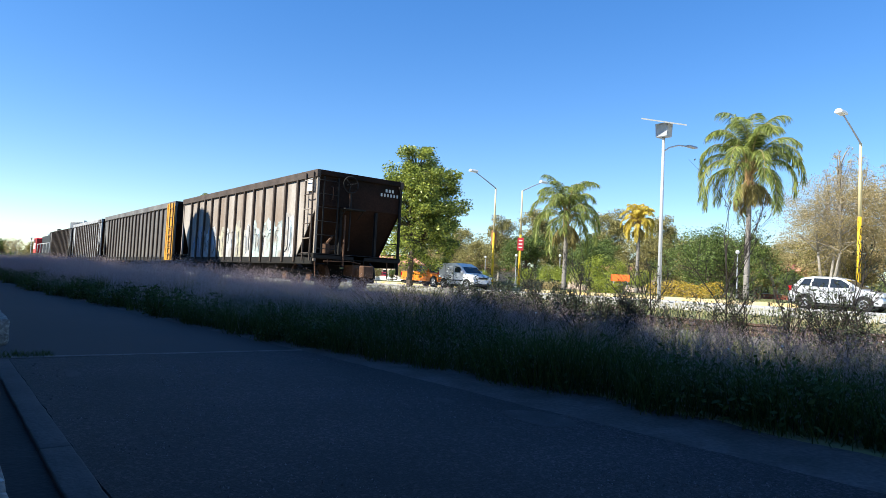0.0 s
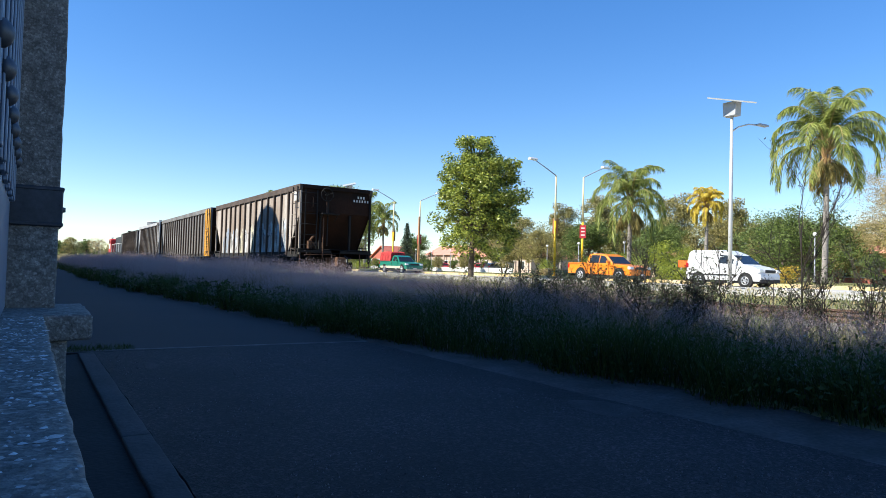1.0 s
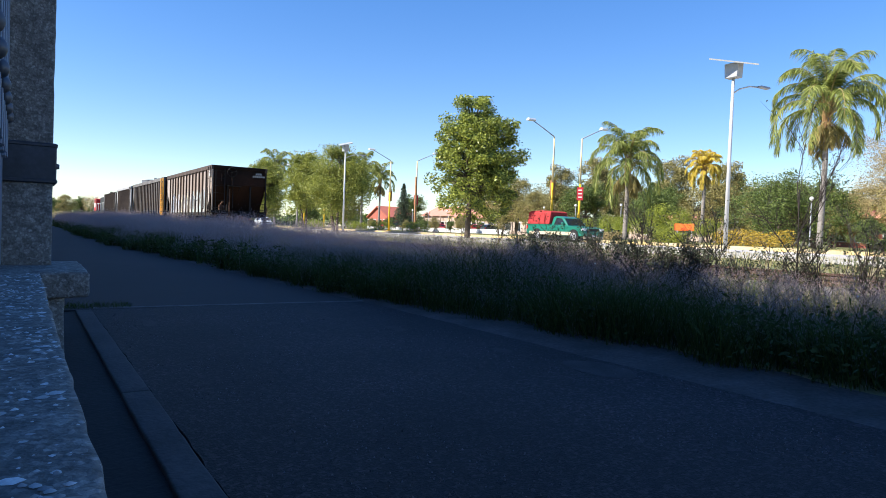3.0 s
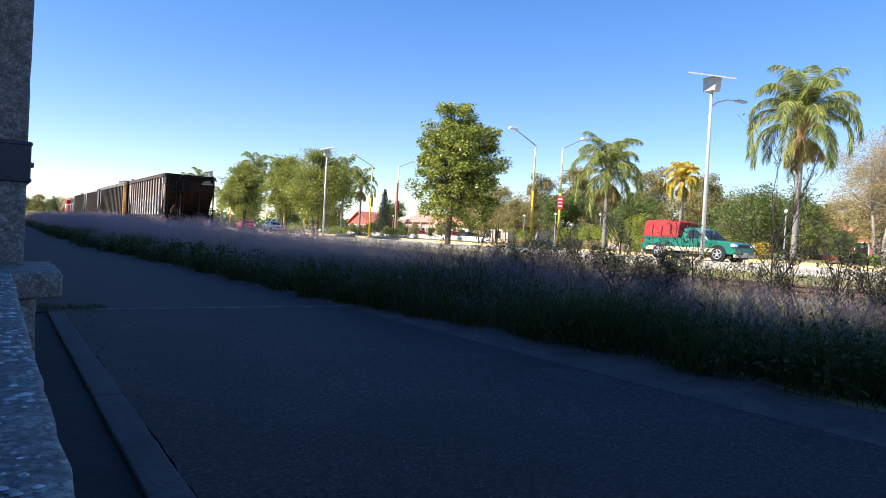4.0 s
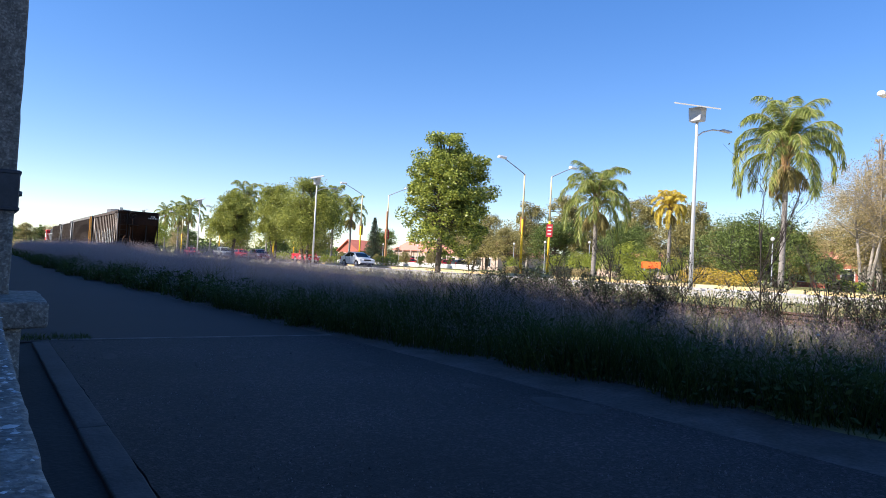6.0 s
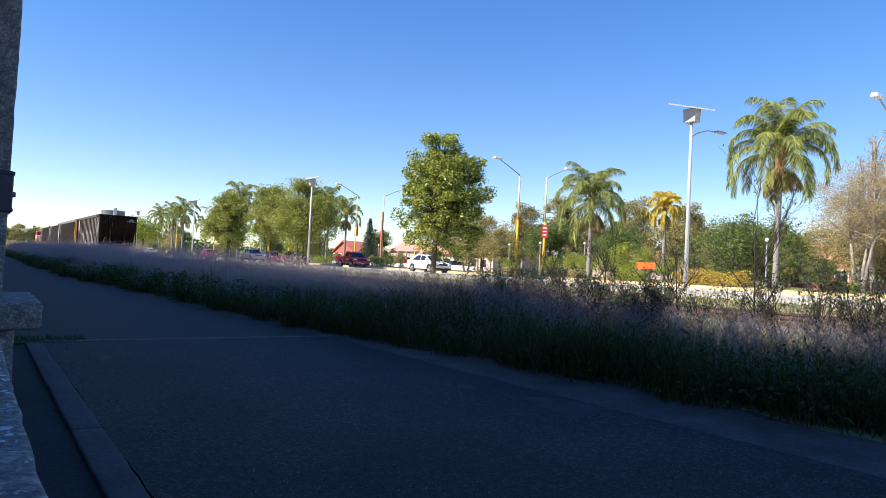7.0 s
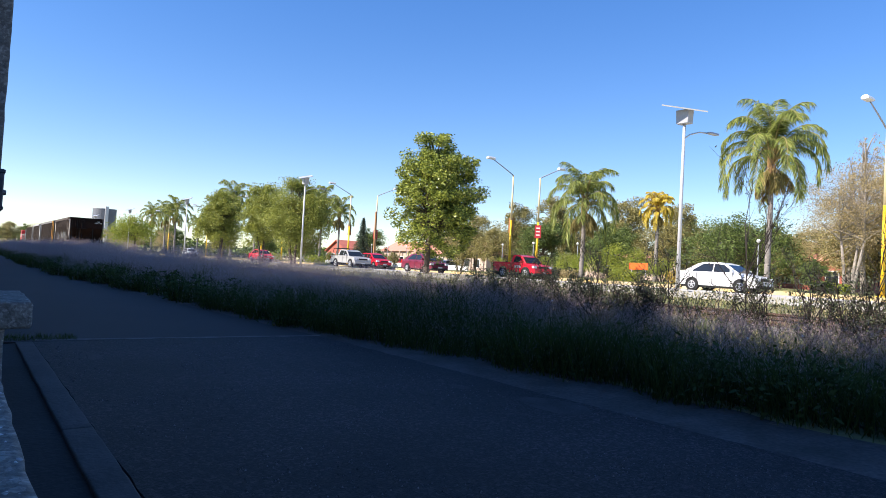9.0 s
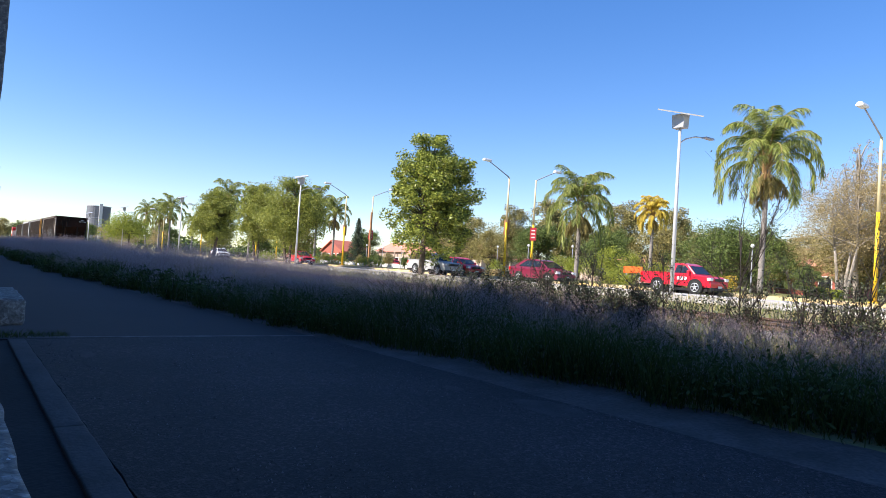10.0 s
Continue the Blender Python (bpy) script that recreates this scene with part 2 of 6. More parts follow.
SOLAR = mat("solar_cell", (0.55, 0.57, 0.60), 0.35, 0.2, 0.1, 6, 40, 0.0)
DARK = mat("dark_plastic", (0.02, 0.02, 0.022), 0.6, 0.0, 0.2, 6, 40, 0.05)
BANNER = mat("red_banner_cloth", (0.50, 0.035, 0.05), 0.8, 0.0, 0.15, 3, 40, 0.1)
BANNER_BARS = mat("banner_print", (0.72, 0.62, 0.60), 0.8, 0.0, 0.1, 3, 40, 0.0)
SIGN_BACK = mat("brown_plate", (0.46, 0.24, 0.11), 0.7, 0.1, 0.2, 4, 40, 0.1)
ORANGE_SIGN = mat("orange_board", (0.90, 0.13, 0.015), 0.6, 0.0, 0.06, 3, 40, 0.0)
BARK = mat("bark", (0.13, 0.10, 0.075), 0.95, vary=0.35, scale=6, fine=30, bump=0.8, stretch=(1, 1, 0.3), depth=0.02)
PALE_BARK = mat("pale_bark", (0.36, 0.32, 0.27), 0.95, vary=0.25, scale=5, fine=30, bump=0.5, stretch=(1, 1, 0.4), depth=0.02)
PALM_BARK = mat("palm_trunk", (0.30, 0.27, 0.24), 0.95, vary=0.3, scale=2, fine=14, bump=0.8, stretch=(1, 1, 3), depth=0.02)

JOINT = mat("pale_joint_dust", (0.19, 0.17, 0.16), 0.95, vary=0.3, scale=9, fine=60, bump=0.1, other=(0.09, 0.08, 0.075))

# ---- the ground, from the wall across path, railway and avenue to the horizon ----
def strip(name, edges, y0, y1, material, label, category, dy=2.0):
    """A long sheet along y: edges are (x, z) across it."""
    s = Shape()
    ys = np.arange(y0, y1 + dy / 2, dy)
    n = len(edges)
    s.add([(x, float(y), z) for y in ys for x, z in edges],
          [(j * n + i, j * n + i + 1, (j + 1) * n + i + 1, (j + 1) * n + i) for j in range(len(ys) - 1) for i in range(n - 1)])
    return tagged(part(name, s, material), label, category, kind="structure")


def ground_z(x):
    return float(np.interp(x, [0, 2.9, 3.4, 5.5, 7.2, 8.2, 12.8, 14, 27, 28, 34.5, 36.3, 38.4, 60, 200, 3000],
                           [-0.03, -0.03, 0.02, 0.05, 0.05, 0.04, 0.04, 0.05, 0.12, 0.1, 0.1, 0.3, 0.1, 0.2, 0.4, 0.6]))


g = Shape()
gx = [-2500, -300, -40, 0.2, 2.7, 2.9, 3.4, 4.4, 5.5, 7.2, 8.2, 10, 12.8, 14, 20, 27, 28, 34.5, 38.4, 45, 60, 120, 200, 600, 3000]
gy = [-2500, -500, -100, -20, 0, 10, 20, 40, 60, 90, 130, 200, 400, 1000, 3500]
g.add([(x, y, ground_z(x)) for y in gy for x in gx],
      [(j * len(gx) + i, j * len(gx) + i + 1, (j + 1) * len(gx) + i + 1, (j + 1) * len(gx) + i) for j in range(len(gy) - 1) for i in range(len(gx) - 1)])
tagged(part("ground", g, GROUND), "dry brown soil with patches of thin grass", "ground", kind="structure")

# the path: two slabs of asphalt that meet at a joint
def slab(name, y0, y1, x0, x1, z, material, label, step=0.25):
    s = Shape()
    ys = np.linspace(y0, y1, int((y1 - y0) / step) + 1)
    rows = []
    for y in ys:
        e = 0.03 * noise.noise((0, y * 1.3, 3)) + 0.015 * noise.noise((0, y * 6, 9))
        f = 0.012 * noise.noise((3, y * 2.1, 6)) + 0.010 * noise.noise((3, y * 9, 8)) - 0.004
        rows.append([(x0 + f, y, z - 0.03), (x0 + f + 0.006, y, z), (x0 * 0.5 + x1(y) * 0.5, y, z + 0.0005), (x1(y) + e, y, z), (x1(y) + e + 0.02, y, z - 0.03)])
    for r in rows:
        s.v += [tuple(map(float, p)) for p in r]
    for j in range(len(rows) - 1):
        for i in range(4):
            s.f.append((j * 5 + i, j * 5 + i + 1, (j + 1) * 5 + i + 1, (j + 1) * 5 + i))
    s.f.append(tuple(range(4, -1, -1)))
    return tagged(part(name, s, material), label, "path", kind="structure")


def path_edge(y):
    return float(np.interp(y, [-6, 0.9, 5, 10, 16, 30, 80], [2.72, 2.78, 2.72, 2.42, 2.1, 2.0, 2.2]))


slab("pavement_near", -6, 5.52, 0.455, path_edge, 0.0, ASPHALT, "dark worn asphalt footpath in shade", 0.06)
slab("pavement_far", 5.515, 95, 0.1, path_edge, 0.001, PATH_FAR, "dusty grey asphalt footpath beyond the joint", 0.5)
s = Shape()
jx = np.linspace(0.47, 2.72, 46)
for k, x in enumerate(jx):
    y, w = 5.60 - 0.055 * (x - 0.47) + 0.012 * noise.noise((x * 2.2, 0, 5)), 0.038 + 0.016 * noise.noise((x * 5, 3, 1))
    s.v += [(x, y - w, 0.0016), (x, y, 0.0042), (x, y + w, 0.0016)]
for k in range(45):
    s.f += [(3 * k + i, 3 * k + 3 + i, 3 * k + 4 + i, 3 * k + 1 + i) for i in range(2)]
tagged(part("expansion_joint", s, JOINT), "pale dusty joint across the footpath", "joint", kind="structure")

# a pale dusty verge between path and grass
s = Shape()
vy = np.arange(-6, 60, 0.25)
for y in vy:
    w = 0.1 * noise.noise((2, y * 0.8, 1)) + 0.05 * noise.noise((2, y * 3.5, 5))
    a, c = path_edge(y) - 0.05, float(np.interp(y, [-6, 2.4, 5, 10, 16, 60], [3.65, 3.35, 3.05, 2.65, 2.25, 2.3])) + w
    s.v += [(a, float(y), -0.012), ((a + c) / 2, float(y), 0.004 + 0.01 * noise.noise((5, y * 2, 2))), (c + 0.4, float(y), 0.03)]
for j in range(len(vy) - 1):
    for i in range(2):
        s.f.append((j * 3 + i, j * 3 + i + 1, (j + 1) * 3 + i + 1, (j + 1) * 3 + i))
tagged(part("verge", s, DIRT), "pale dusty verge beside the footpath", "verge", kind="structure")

# loose grit on the near path, and a few pale patches
rng = np.random.default_rng(12)
s = Shape()
for i in range(9000):
    y = 0.6 + 4.6 * rng.random() ** 2.6
    x = rng.uniform(0.5, 2.75)
    if noise.noise((x * 1.6, y * 1.6, 11)) < 0.02:
        continue
    r, a = rng.uniform(0.0016, 0.0046) * (1 + 0.25 * y / 2), rng.uniform(0, 6.28)
    s.add([(x + r * math.cos(a + k * 2.1), y + r * math.sin(a + k * 2.1), 0.0) for k in range(3)] + [(x, y, 0.002 + r * 0.8)], [(0, 1, 3), (1, 2, 3), (2, 0, 3)])
tagged(part("grit", s, GRIT), "fine pale grit scattered on the asphalt", "gravel", kind="stuff")
for cx, cy, w, l in ((2.56, 2.34, 0.15, 0.22), (2.40, 2.95, 0.05, 0.08), (2.2, 3.9, 0.06, 0.12), (1.05, 3.2, 0.03, 0.07), (1.5, 4.4, 0.05, 0.05), (0.72, 4.7, 0.06, 0.16)):
    n = 18
    ring = [(cx + w * math.cos(6.283 * k / n) * (1 + 0.25 * noise.noise((k * 0.9, cx, 1))), cy + l * math.sin(6.283 * k / n) * (1 + 0.25 * noise.noise((k * 0.7, cy, 4))), 0.0012) for k in range(n)]
    tagged(part("dust_patch", Shape().add(ring + [(cx, cy, 0.0028)], [(k, (k + 1) % n, n) for k in range(n)]), WORN), "pale worn patch in the asphalt footpath", "patch", kind="structure")

def rough_box(x0, x1, y0, y1, z0, z1, nx, ny, nz, amp):
    """A block with worn, uneven faces."""
    bm = bmesh.new()
    bmesh.ops.create_cube(bm, size=1)
    for v in bm.verts:
        v.co = Vector((x0 if v.co.x < 0 else x1, y0 if v.co.y < 0 else y1, z0 if v.co.z < 0 else z1))
    for axis, n in ((0, nx), (1, ny), (2, nz)):
        for k in range(1, n):
            lo, hi = ((x0, x1), (y0, y1), (z0, z1))[axis]
            co, no = Vector(((x0 + x1) / 2, (y0 + y1) / 2, (z0 + z1) / 2)), Vector((0, 0, 0))
            co[axis], no[axis] = lo + (hi - lo) * k / n, 1
            bmesh.ops.bisect_plane(bm, geom=list(bm.verts) + list(bm.edges) + list(bm.faces), plane_co=co, plane_no=no)
    sharp = [e for e in bm.edges if len(e.link_faces) == 2 and e.calc_face_angle(0) > 1]
    bmesh.ops.bevel(bm, geom=sharp, offset=amp * 2.2, segments=2, profile=0.6, affect="EDGES", clamp_overlap=True)
    for v in bm.verts:
        v.co += amp * noise.noise_vector(v.co * 9) + 0.6 * amp * noise.noise_vector(v.co * 31)
    me = bpy.data.meshes.new("block")
    bm.to_mesh(me)
    bm.free()
    me.shade_smooth()
    return me


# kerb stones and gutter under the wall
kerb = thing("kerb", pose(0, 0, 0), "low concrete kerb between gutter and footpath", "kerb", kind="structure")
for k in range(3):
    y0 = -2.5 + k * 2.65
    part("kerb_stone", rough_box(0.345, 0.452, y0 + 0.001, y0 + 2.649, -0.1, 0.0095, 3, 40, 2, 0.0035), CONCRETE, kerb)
strip("gutter", [(0.02, -0.012), (0.18, -0.02), (0.347, -0.008)], -4, 5.6, GUTTER, "dark concrete gutter along the wall", "gutter", 1.2)

# the railway: ballast bed, sleepers, two rails
strip("railway_bed", [(8.3, 0.03), (8.9, 0.085), (12.1, 0.085), (12.7, 0.03)], -60, 420, BALLAST, "grey stone ballast bed of the railway", "railway bed", 8)
for x in (9.78, 11.22):
    s = Shape()
    prof = [(a, z - 0.295) for a, z in [(-0.06, 0.36), (0.06, 0.36), (0.06, 0.375), (0.012, 0.39), (0.012, 0.47), (0.035, 0.48), (0.035, 0.515), (-0.035, 0.515), (-0.035, 0.48), (-0.012, 0.47), (-0.012, 0.39), (-0.06, 0.375)]]
    n = len(prof)
    s.add([(x + a, y, z) for y in (-60, 420) for a, z in prof], [((i + 1) % n, i, n + i, n + (i + 1) % n) for i in range(n)])
    tagged(part("rail", s, RUSTY_RAIL), "rusty steel rail on the ballast", "rail", "rails of the track", kind="structure")

# the avenue: concrete carriageway, painted kerb, planted strip, far carriageway
strip("road", [(27.9, 0.13), (28.0, 0.2), (31, 0.23), (34.05, 0.2)], -120, 500, CONCRETE_ROAD, "pale sunlit concrete carriageway of an avenue", "road", 20)
strip("pavement_avenue", [(20.6, 0.06), (21.4, 0.145), (24, 0.16), (27.55, 0.17)], -120, 500, SIDEWALK, "pale dusty concrete pavement beside the avenue", "pavement", 20)
strip("kerb_near", [(27.55, 0.12), (27.56, 0.225), (27.85, 0.225), (27.9, 0.15)], -120, 500, AVENUE_KERB, "grey concrete kerb of the avenue", "kerb", 20)
strip("kerb_yellow", [(34.04, 0.16), (34.05, 0.39), (34.3, 0.40), (34.45, 0.36)], -120, 500, YELLOW_KERB, "yellow painted kerb of the planted strip", "kerb", 20)
strip("lawn", [(34.42, 0.33), (36.2, 0.46), (38.3, 0.33)], -120, 500, LAWN, "patchy green and yellow lawn between the carriageways", "lawn", 20)
strip("kerb_yellow_far", [(38.28, 0.36), (38.35, 0.39), (38.6, 0.39), (38.62, 0.1)], -120, 500, YELLOW_KERB, "yellow painted kerb of the planted strip", "kerb", 20)
strip("road_far", [(38.6, 0.2), (42, 0.23), (46, 0.2)], -120, 500, CONCRETE_ROAD, "pale concrete far carriageway", "road", 20)
strip("park_lawn", [(46, 0.3), (60, 0.36), (75, 0.4)], -120, 260, LAWN, "park lawn with dry patches beyond the avenue", "lawn", 20)

# ---- wall, column and steel fence beside the camera ----
# plain unseen walls added behind and beside the camera to close and shade the place
s = Shape()
H = 5.2
s.box(-1.1, -0.75, -30, 26.3, -0.1, H).box(-1.1, -0.75, 34.6, 78, -0.1, H)
tagged(part("shade_wall", s, WALL), "unseen plain wall added to shade the footpath", "wall", kind="structure")
# arched gable, out of view, added only for the domed shadow it casts
s = Shape()
arch = [(26.3, -0.1), (34.6, -0.1), (34.6, 8.6), (34.0, 9.2), (33.3, 10.1), (32.7, 11.3), (31.9, 11.95), (31.0, 12.15), (30.0, 11.9), (29.2, 11.1), (28.3, 10.0), (27.2, 9.0), (26.3, 8.2)]
s.prism([(y, z) for y, z in arch], -1.1, -0.75)
tagged(part("shade_gable", s, WALL), "unseen arched gable added to cast the domed shadow on the wagons", "wall", kind="structure")
s = Shape().box(-1.1, 3, -30.4, -30, -0.1, H)
tagged(part("wall_south", s, WALL), "unseen plain wall added to close the path behind", "wall", kind="structure")

low = thing("low_wall", pose(0, 0, 0), "low wall with a rough exposed-aggregate coping", "wall", kind="structure")
part("coping", rough_box(-0.5, 0.085, -0.9, 3.76, 0.33, 0.42, 10, 70, 2, 0.005), AGGREGATE, low)
part("wall_body", rough_box(-0.45, 0.055, -0.9, 3.76, -0.1, 0.34, 3, 30, 4, 0.004), AGGREGATE, low)

# pale pebbles that stand out of the coping
rng = np.random.default_rng(5)
s = Shape()
for i in range(950):
    px, py = rng.uniform(-0.16, 0.078), 0.35 + 3.3 * rng.random() ** 1.3
    r = rng.uniform(0.003, 0.0095) if rng.random() < 0.8 else rng.uniform(0.009, 0.019)
    k, a0 = 6, rng.uniform(0, 6)
    ring = [(px + r * rng.uniform(0.6, 1.1) * math.cos(a0 + 6.283 * j / k), py + 0.9 * r * rng.uniform(0.6, 1.1) * math.sin(a0 + 6.283 * j / k), 0.4195) for j in range(k)]
    s.add(ring + [(px, py, 0.4228)], [(j, (j + 1) % k, k) for j in range(k)])
part("pebbles", s, PEBBLE, low, "pale pebbles set in the coping", smooth=True)["kind"] = "stuff"

def bracket(y0):
    """The stone block that juts out under a column, on its stub."""
    b = thing("column_base", pose(0, y0, 0), "rough concrete block on a stub beneath the column", "column base", "column bases", "structure")
    part("block", rough_box(-0.5, 0.305, 0, 0.95, 0.285, 0.42, 8, 9, 3, 0.007), AGGREGATE, b)
    part("stub", rough_box(-0.45, 0.195, 0.03, 0.9, -0.1, 0.287, 5, 6, 4, 0.005), AGGREGATE, b)
    return b


base = bracket(3.76)
copy_thing(base, pose(-0.03, 8.6, 0))
copy_thing(base, pose(-0.05, 13.4, 0))
part("wall_beyond", rough_box(-0.5, 0.1, 4.72, 40, -0.1, 0.36, 2, 20, 2, 0.004), AGGREGATE, low)

col = thing("column", pose(-0.045, 4.5, 0.42), "square exposed-aggregate concrete column with a steel strap", "column", kind="structure")
part("shaft", rough_box(-0.2, 0.195, -0.2, 0.2, -0.01, 4.2, 8, 8, 60, 0.004), AGGREGATE, col)
s = Shape().box(-0.215, 0.212, -0.215, 0.215, 0.465, 0.695)
part("strap", s, STRAP, col, "dark steel strap round the column", bevel=0.006)
s = Shape()
for z in (0.468, 0.672):
    s.box(-0.22, 0.217, -0.22, 0.22, z, z + 0.02)
part("strap_rim", s, STRAP, col, bevel=0.004)
s = Shape().tube([(0.205, -0.05, 0.575), (0.232, -0.05, 0.575)], [0.022, 0.014], 10)
part("strap_bolt", s, BOLT, col, smooth=True)

fence = thing("steel_fence", pose(-0.075, 0, 0), "grey-blue riveted steel fence panel on the low wall", "fence", kind="structure")
part("sheet", Shape().box(-0.03, -0.012, 0.3, 4.24, 0.43, 2.6), STEEL_BLUE, fence, bevel=0.003)
me = Shape().box(-0.012, 0.006, -0.085, 0.085, 1.0, 2.7).box(0.006, 0.014, -0.03, 0.03, 1.0, 2.7).mesh("slat", 0.003)
dome = Shape().tube([(0.006, 0, 1.21), (0.02, 0, 1.21), (0.032, 0, 1.21), (0.039, 0, 1.21)], [0.036, 0.034, 0.024, 0.008], 12).mesh("bolt", smooth=True)
for k in range(11):
    y = 0.75 + 0.33 * k
    sl = part("slat", me, STEEL_BLUE, fence, at=pose(0, y, 0))
    part("bolt", dome, BOLT, sl, "domed bolt head")
part("rail_bar", Shape().box(-0.05, -0.03, 0.3, 4.24, 1.1, 1.3), STEEL_BLUE, fence)

# ---- the train ----
HOPPER_BROWN = mat("weathered_hopper_paint", (0.42, 0.375, 0.33), 0.75, 0.1, 0.2, 0.9, 25, 0.2, other=(0.25, 0.19, 0.145), stretch=(1, 1, 0.35))
# rusty end sheets; the shade on the end facing from the sun is in the colour
HOPPER_END = mat("shaded_rusty_end_sheet", (0.012, 0.009, 0.008), 0.85, 0.0, 0.35, 0.8, 20, 0.3, other=(0.034, 0.016, 0.010), spec=0.12)
HOPPER_GREY = mat("sooty_grey_hopper_paint", (0.20, 0.195, 0.185), 0.75, 0.1, 0.25, 1.0, 25, 0.2, other=(0.11, 0.10, 0.095), stretch=(1, 1, 0.35))
HOPPER_PALE = mat("pale_grey_hopper_paint", (0.40, 0.40, 0.40), 0.75, 0.1, 0.2, 1.0, 25, 0.2, other=(0.28, 0.28, 0.28), stretch=(1, 1, 0.35))
UNDER = mat("sooty_underframe", (0.022, 0.02, 0.018), 0.85, 0.2, 0.3, 3, 30, 0.3)
# rust brown, darkened further for the shadow beside each rib
HOPPER_RIB = mat("rusty_shadow_rib", (0.11, 0.082, 0.066), 0.8, 0.2, 0.3, 2, 30, 0.2)
RUST = mat("rusty_casting", (0.16, 0.085, 0.05), 0.85, 0.2, 0.35, 3, 30, 0.4)
TRAIN_YELLOW = mat("yellow_wagon_paint", (0.72, 0.36, 0.03), 0.6, 0.0, 0.15, 1.5, 30, 0.1, other=(0.5, 0.24, 0.05))
PRINT = mat("stencil_white", (0.62, 0.62, 0.60), 0.7, 0.0, 0.1, 5, 60, 0.0)
GRAF = {
    "white": mat("spray_white", (0.56, 0.57, 0.58), 0.65, 0.0, 0.2, 2.6, 30, 0.1, other=(0.30, 0.27, 0.24)),
    "blue": mat("spray_blue", (0.2, 0.32, 0.48), 0.65, 0.0, 0.2, 2.6, 30, 0.1, other=(0.30, 0.27, 0.24)),
    "teal": mat("spray_teal", (0.48, 0.62, 0.62), 0.65, 0.0, 0.2, 2.6, 30, 0.1, other=(0.30, 0.27, 0.24)),
    "yellow": mat("spray_yellow", (0.58, 0.54, 0.36), 0.65, 0.0, 0.2, 2.6, 30, 0.1, other=(0.30, 0.27, 0.24)),
    "dark": mat("spray_dark", (0.03, 0.035, 0.05), 0.6, 0.0, 0.2, 2, 30, 0.0),
}
WIDE = 3.2  # of a wagon; its left side lies at x = 0, its rear end at y = 0, the rail at z = 0
SILL, CHORD, TOP = 0.52, 3.25, 3.43


def bogie(parent, y, d=-0.295):
    """A two-axle truck under a wagon."""
    b = part("bogie", Shape().box(0.45, 0.62, y - 1.15, y + 1.15, 0.38 + d, 0.66 + d).box(2.58, 2.75, y - 1.15, y + 1.15, 0.38 + d, 0.66 + d)
             .box(0.5, 2.7, y - 0.22, y + 0.22, 0.42 + d, 0.74 + d).box(1.3, 1.9, y - 0.25, y + 0.25, 0.7 + d, 0.6), UNDER, parent, bevel=0.03)
    ring = Shape().tube([(-0.07, 0, 0), (0.07, 0, 0)], 0.42, 20).tube([(-0.1, 0, 0), (-0.06, 0, 0)], 0.16, 12).tube([(0.06, 0, 0), (0.1, 0, 0)], 0.16, 12)
    for k in range(4):  # cast ribs
        a = k * math.pi / 2
        ring.tube([(-0.085, 0.15 * math.cos(a), 0.15 * math.sin(a)), (-0.085, 0.36 * math.cos(a), 0.36 * math.sin(a))], 0.035, 5)
    me = ring.mesh("wheel", smooth=False)
    wheels = []
    for dy in (-0.9, 0.9):
        for x in (0.88, 2.32):
            wheels.append(part("wheel", me, RUST, b, "rusty steel wheel", at=pose(x, y + dy, 0.425 + d)))
        for x in (0.53, 2.66):
            part("axle_box", Shape().box(x - 0.14, x + 0.14, y + dy - 0.17, y + dy + 0.17, 0.28 + d, 0.58 + d), RUST, b, bevel=0.05, segments=2)
    return wheels


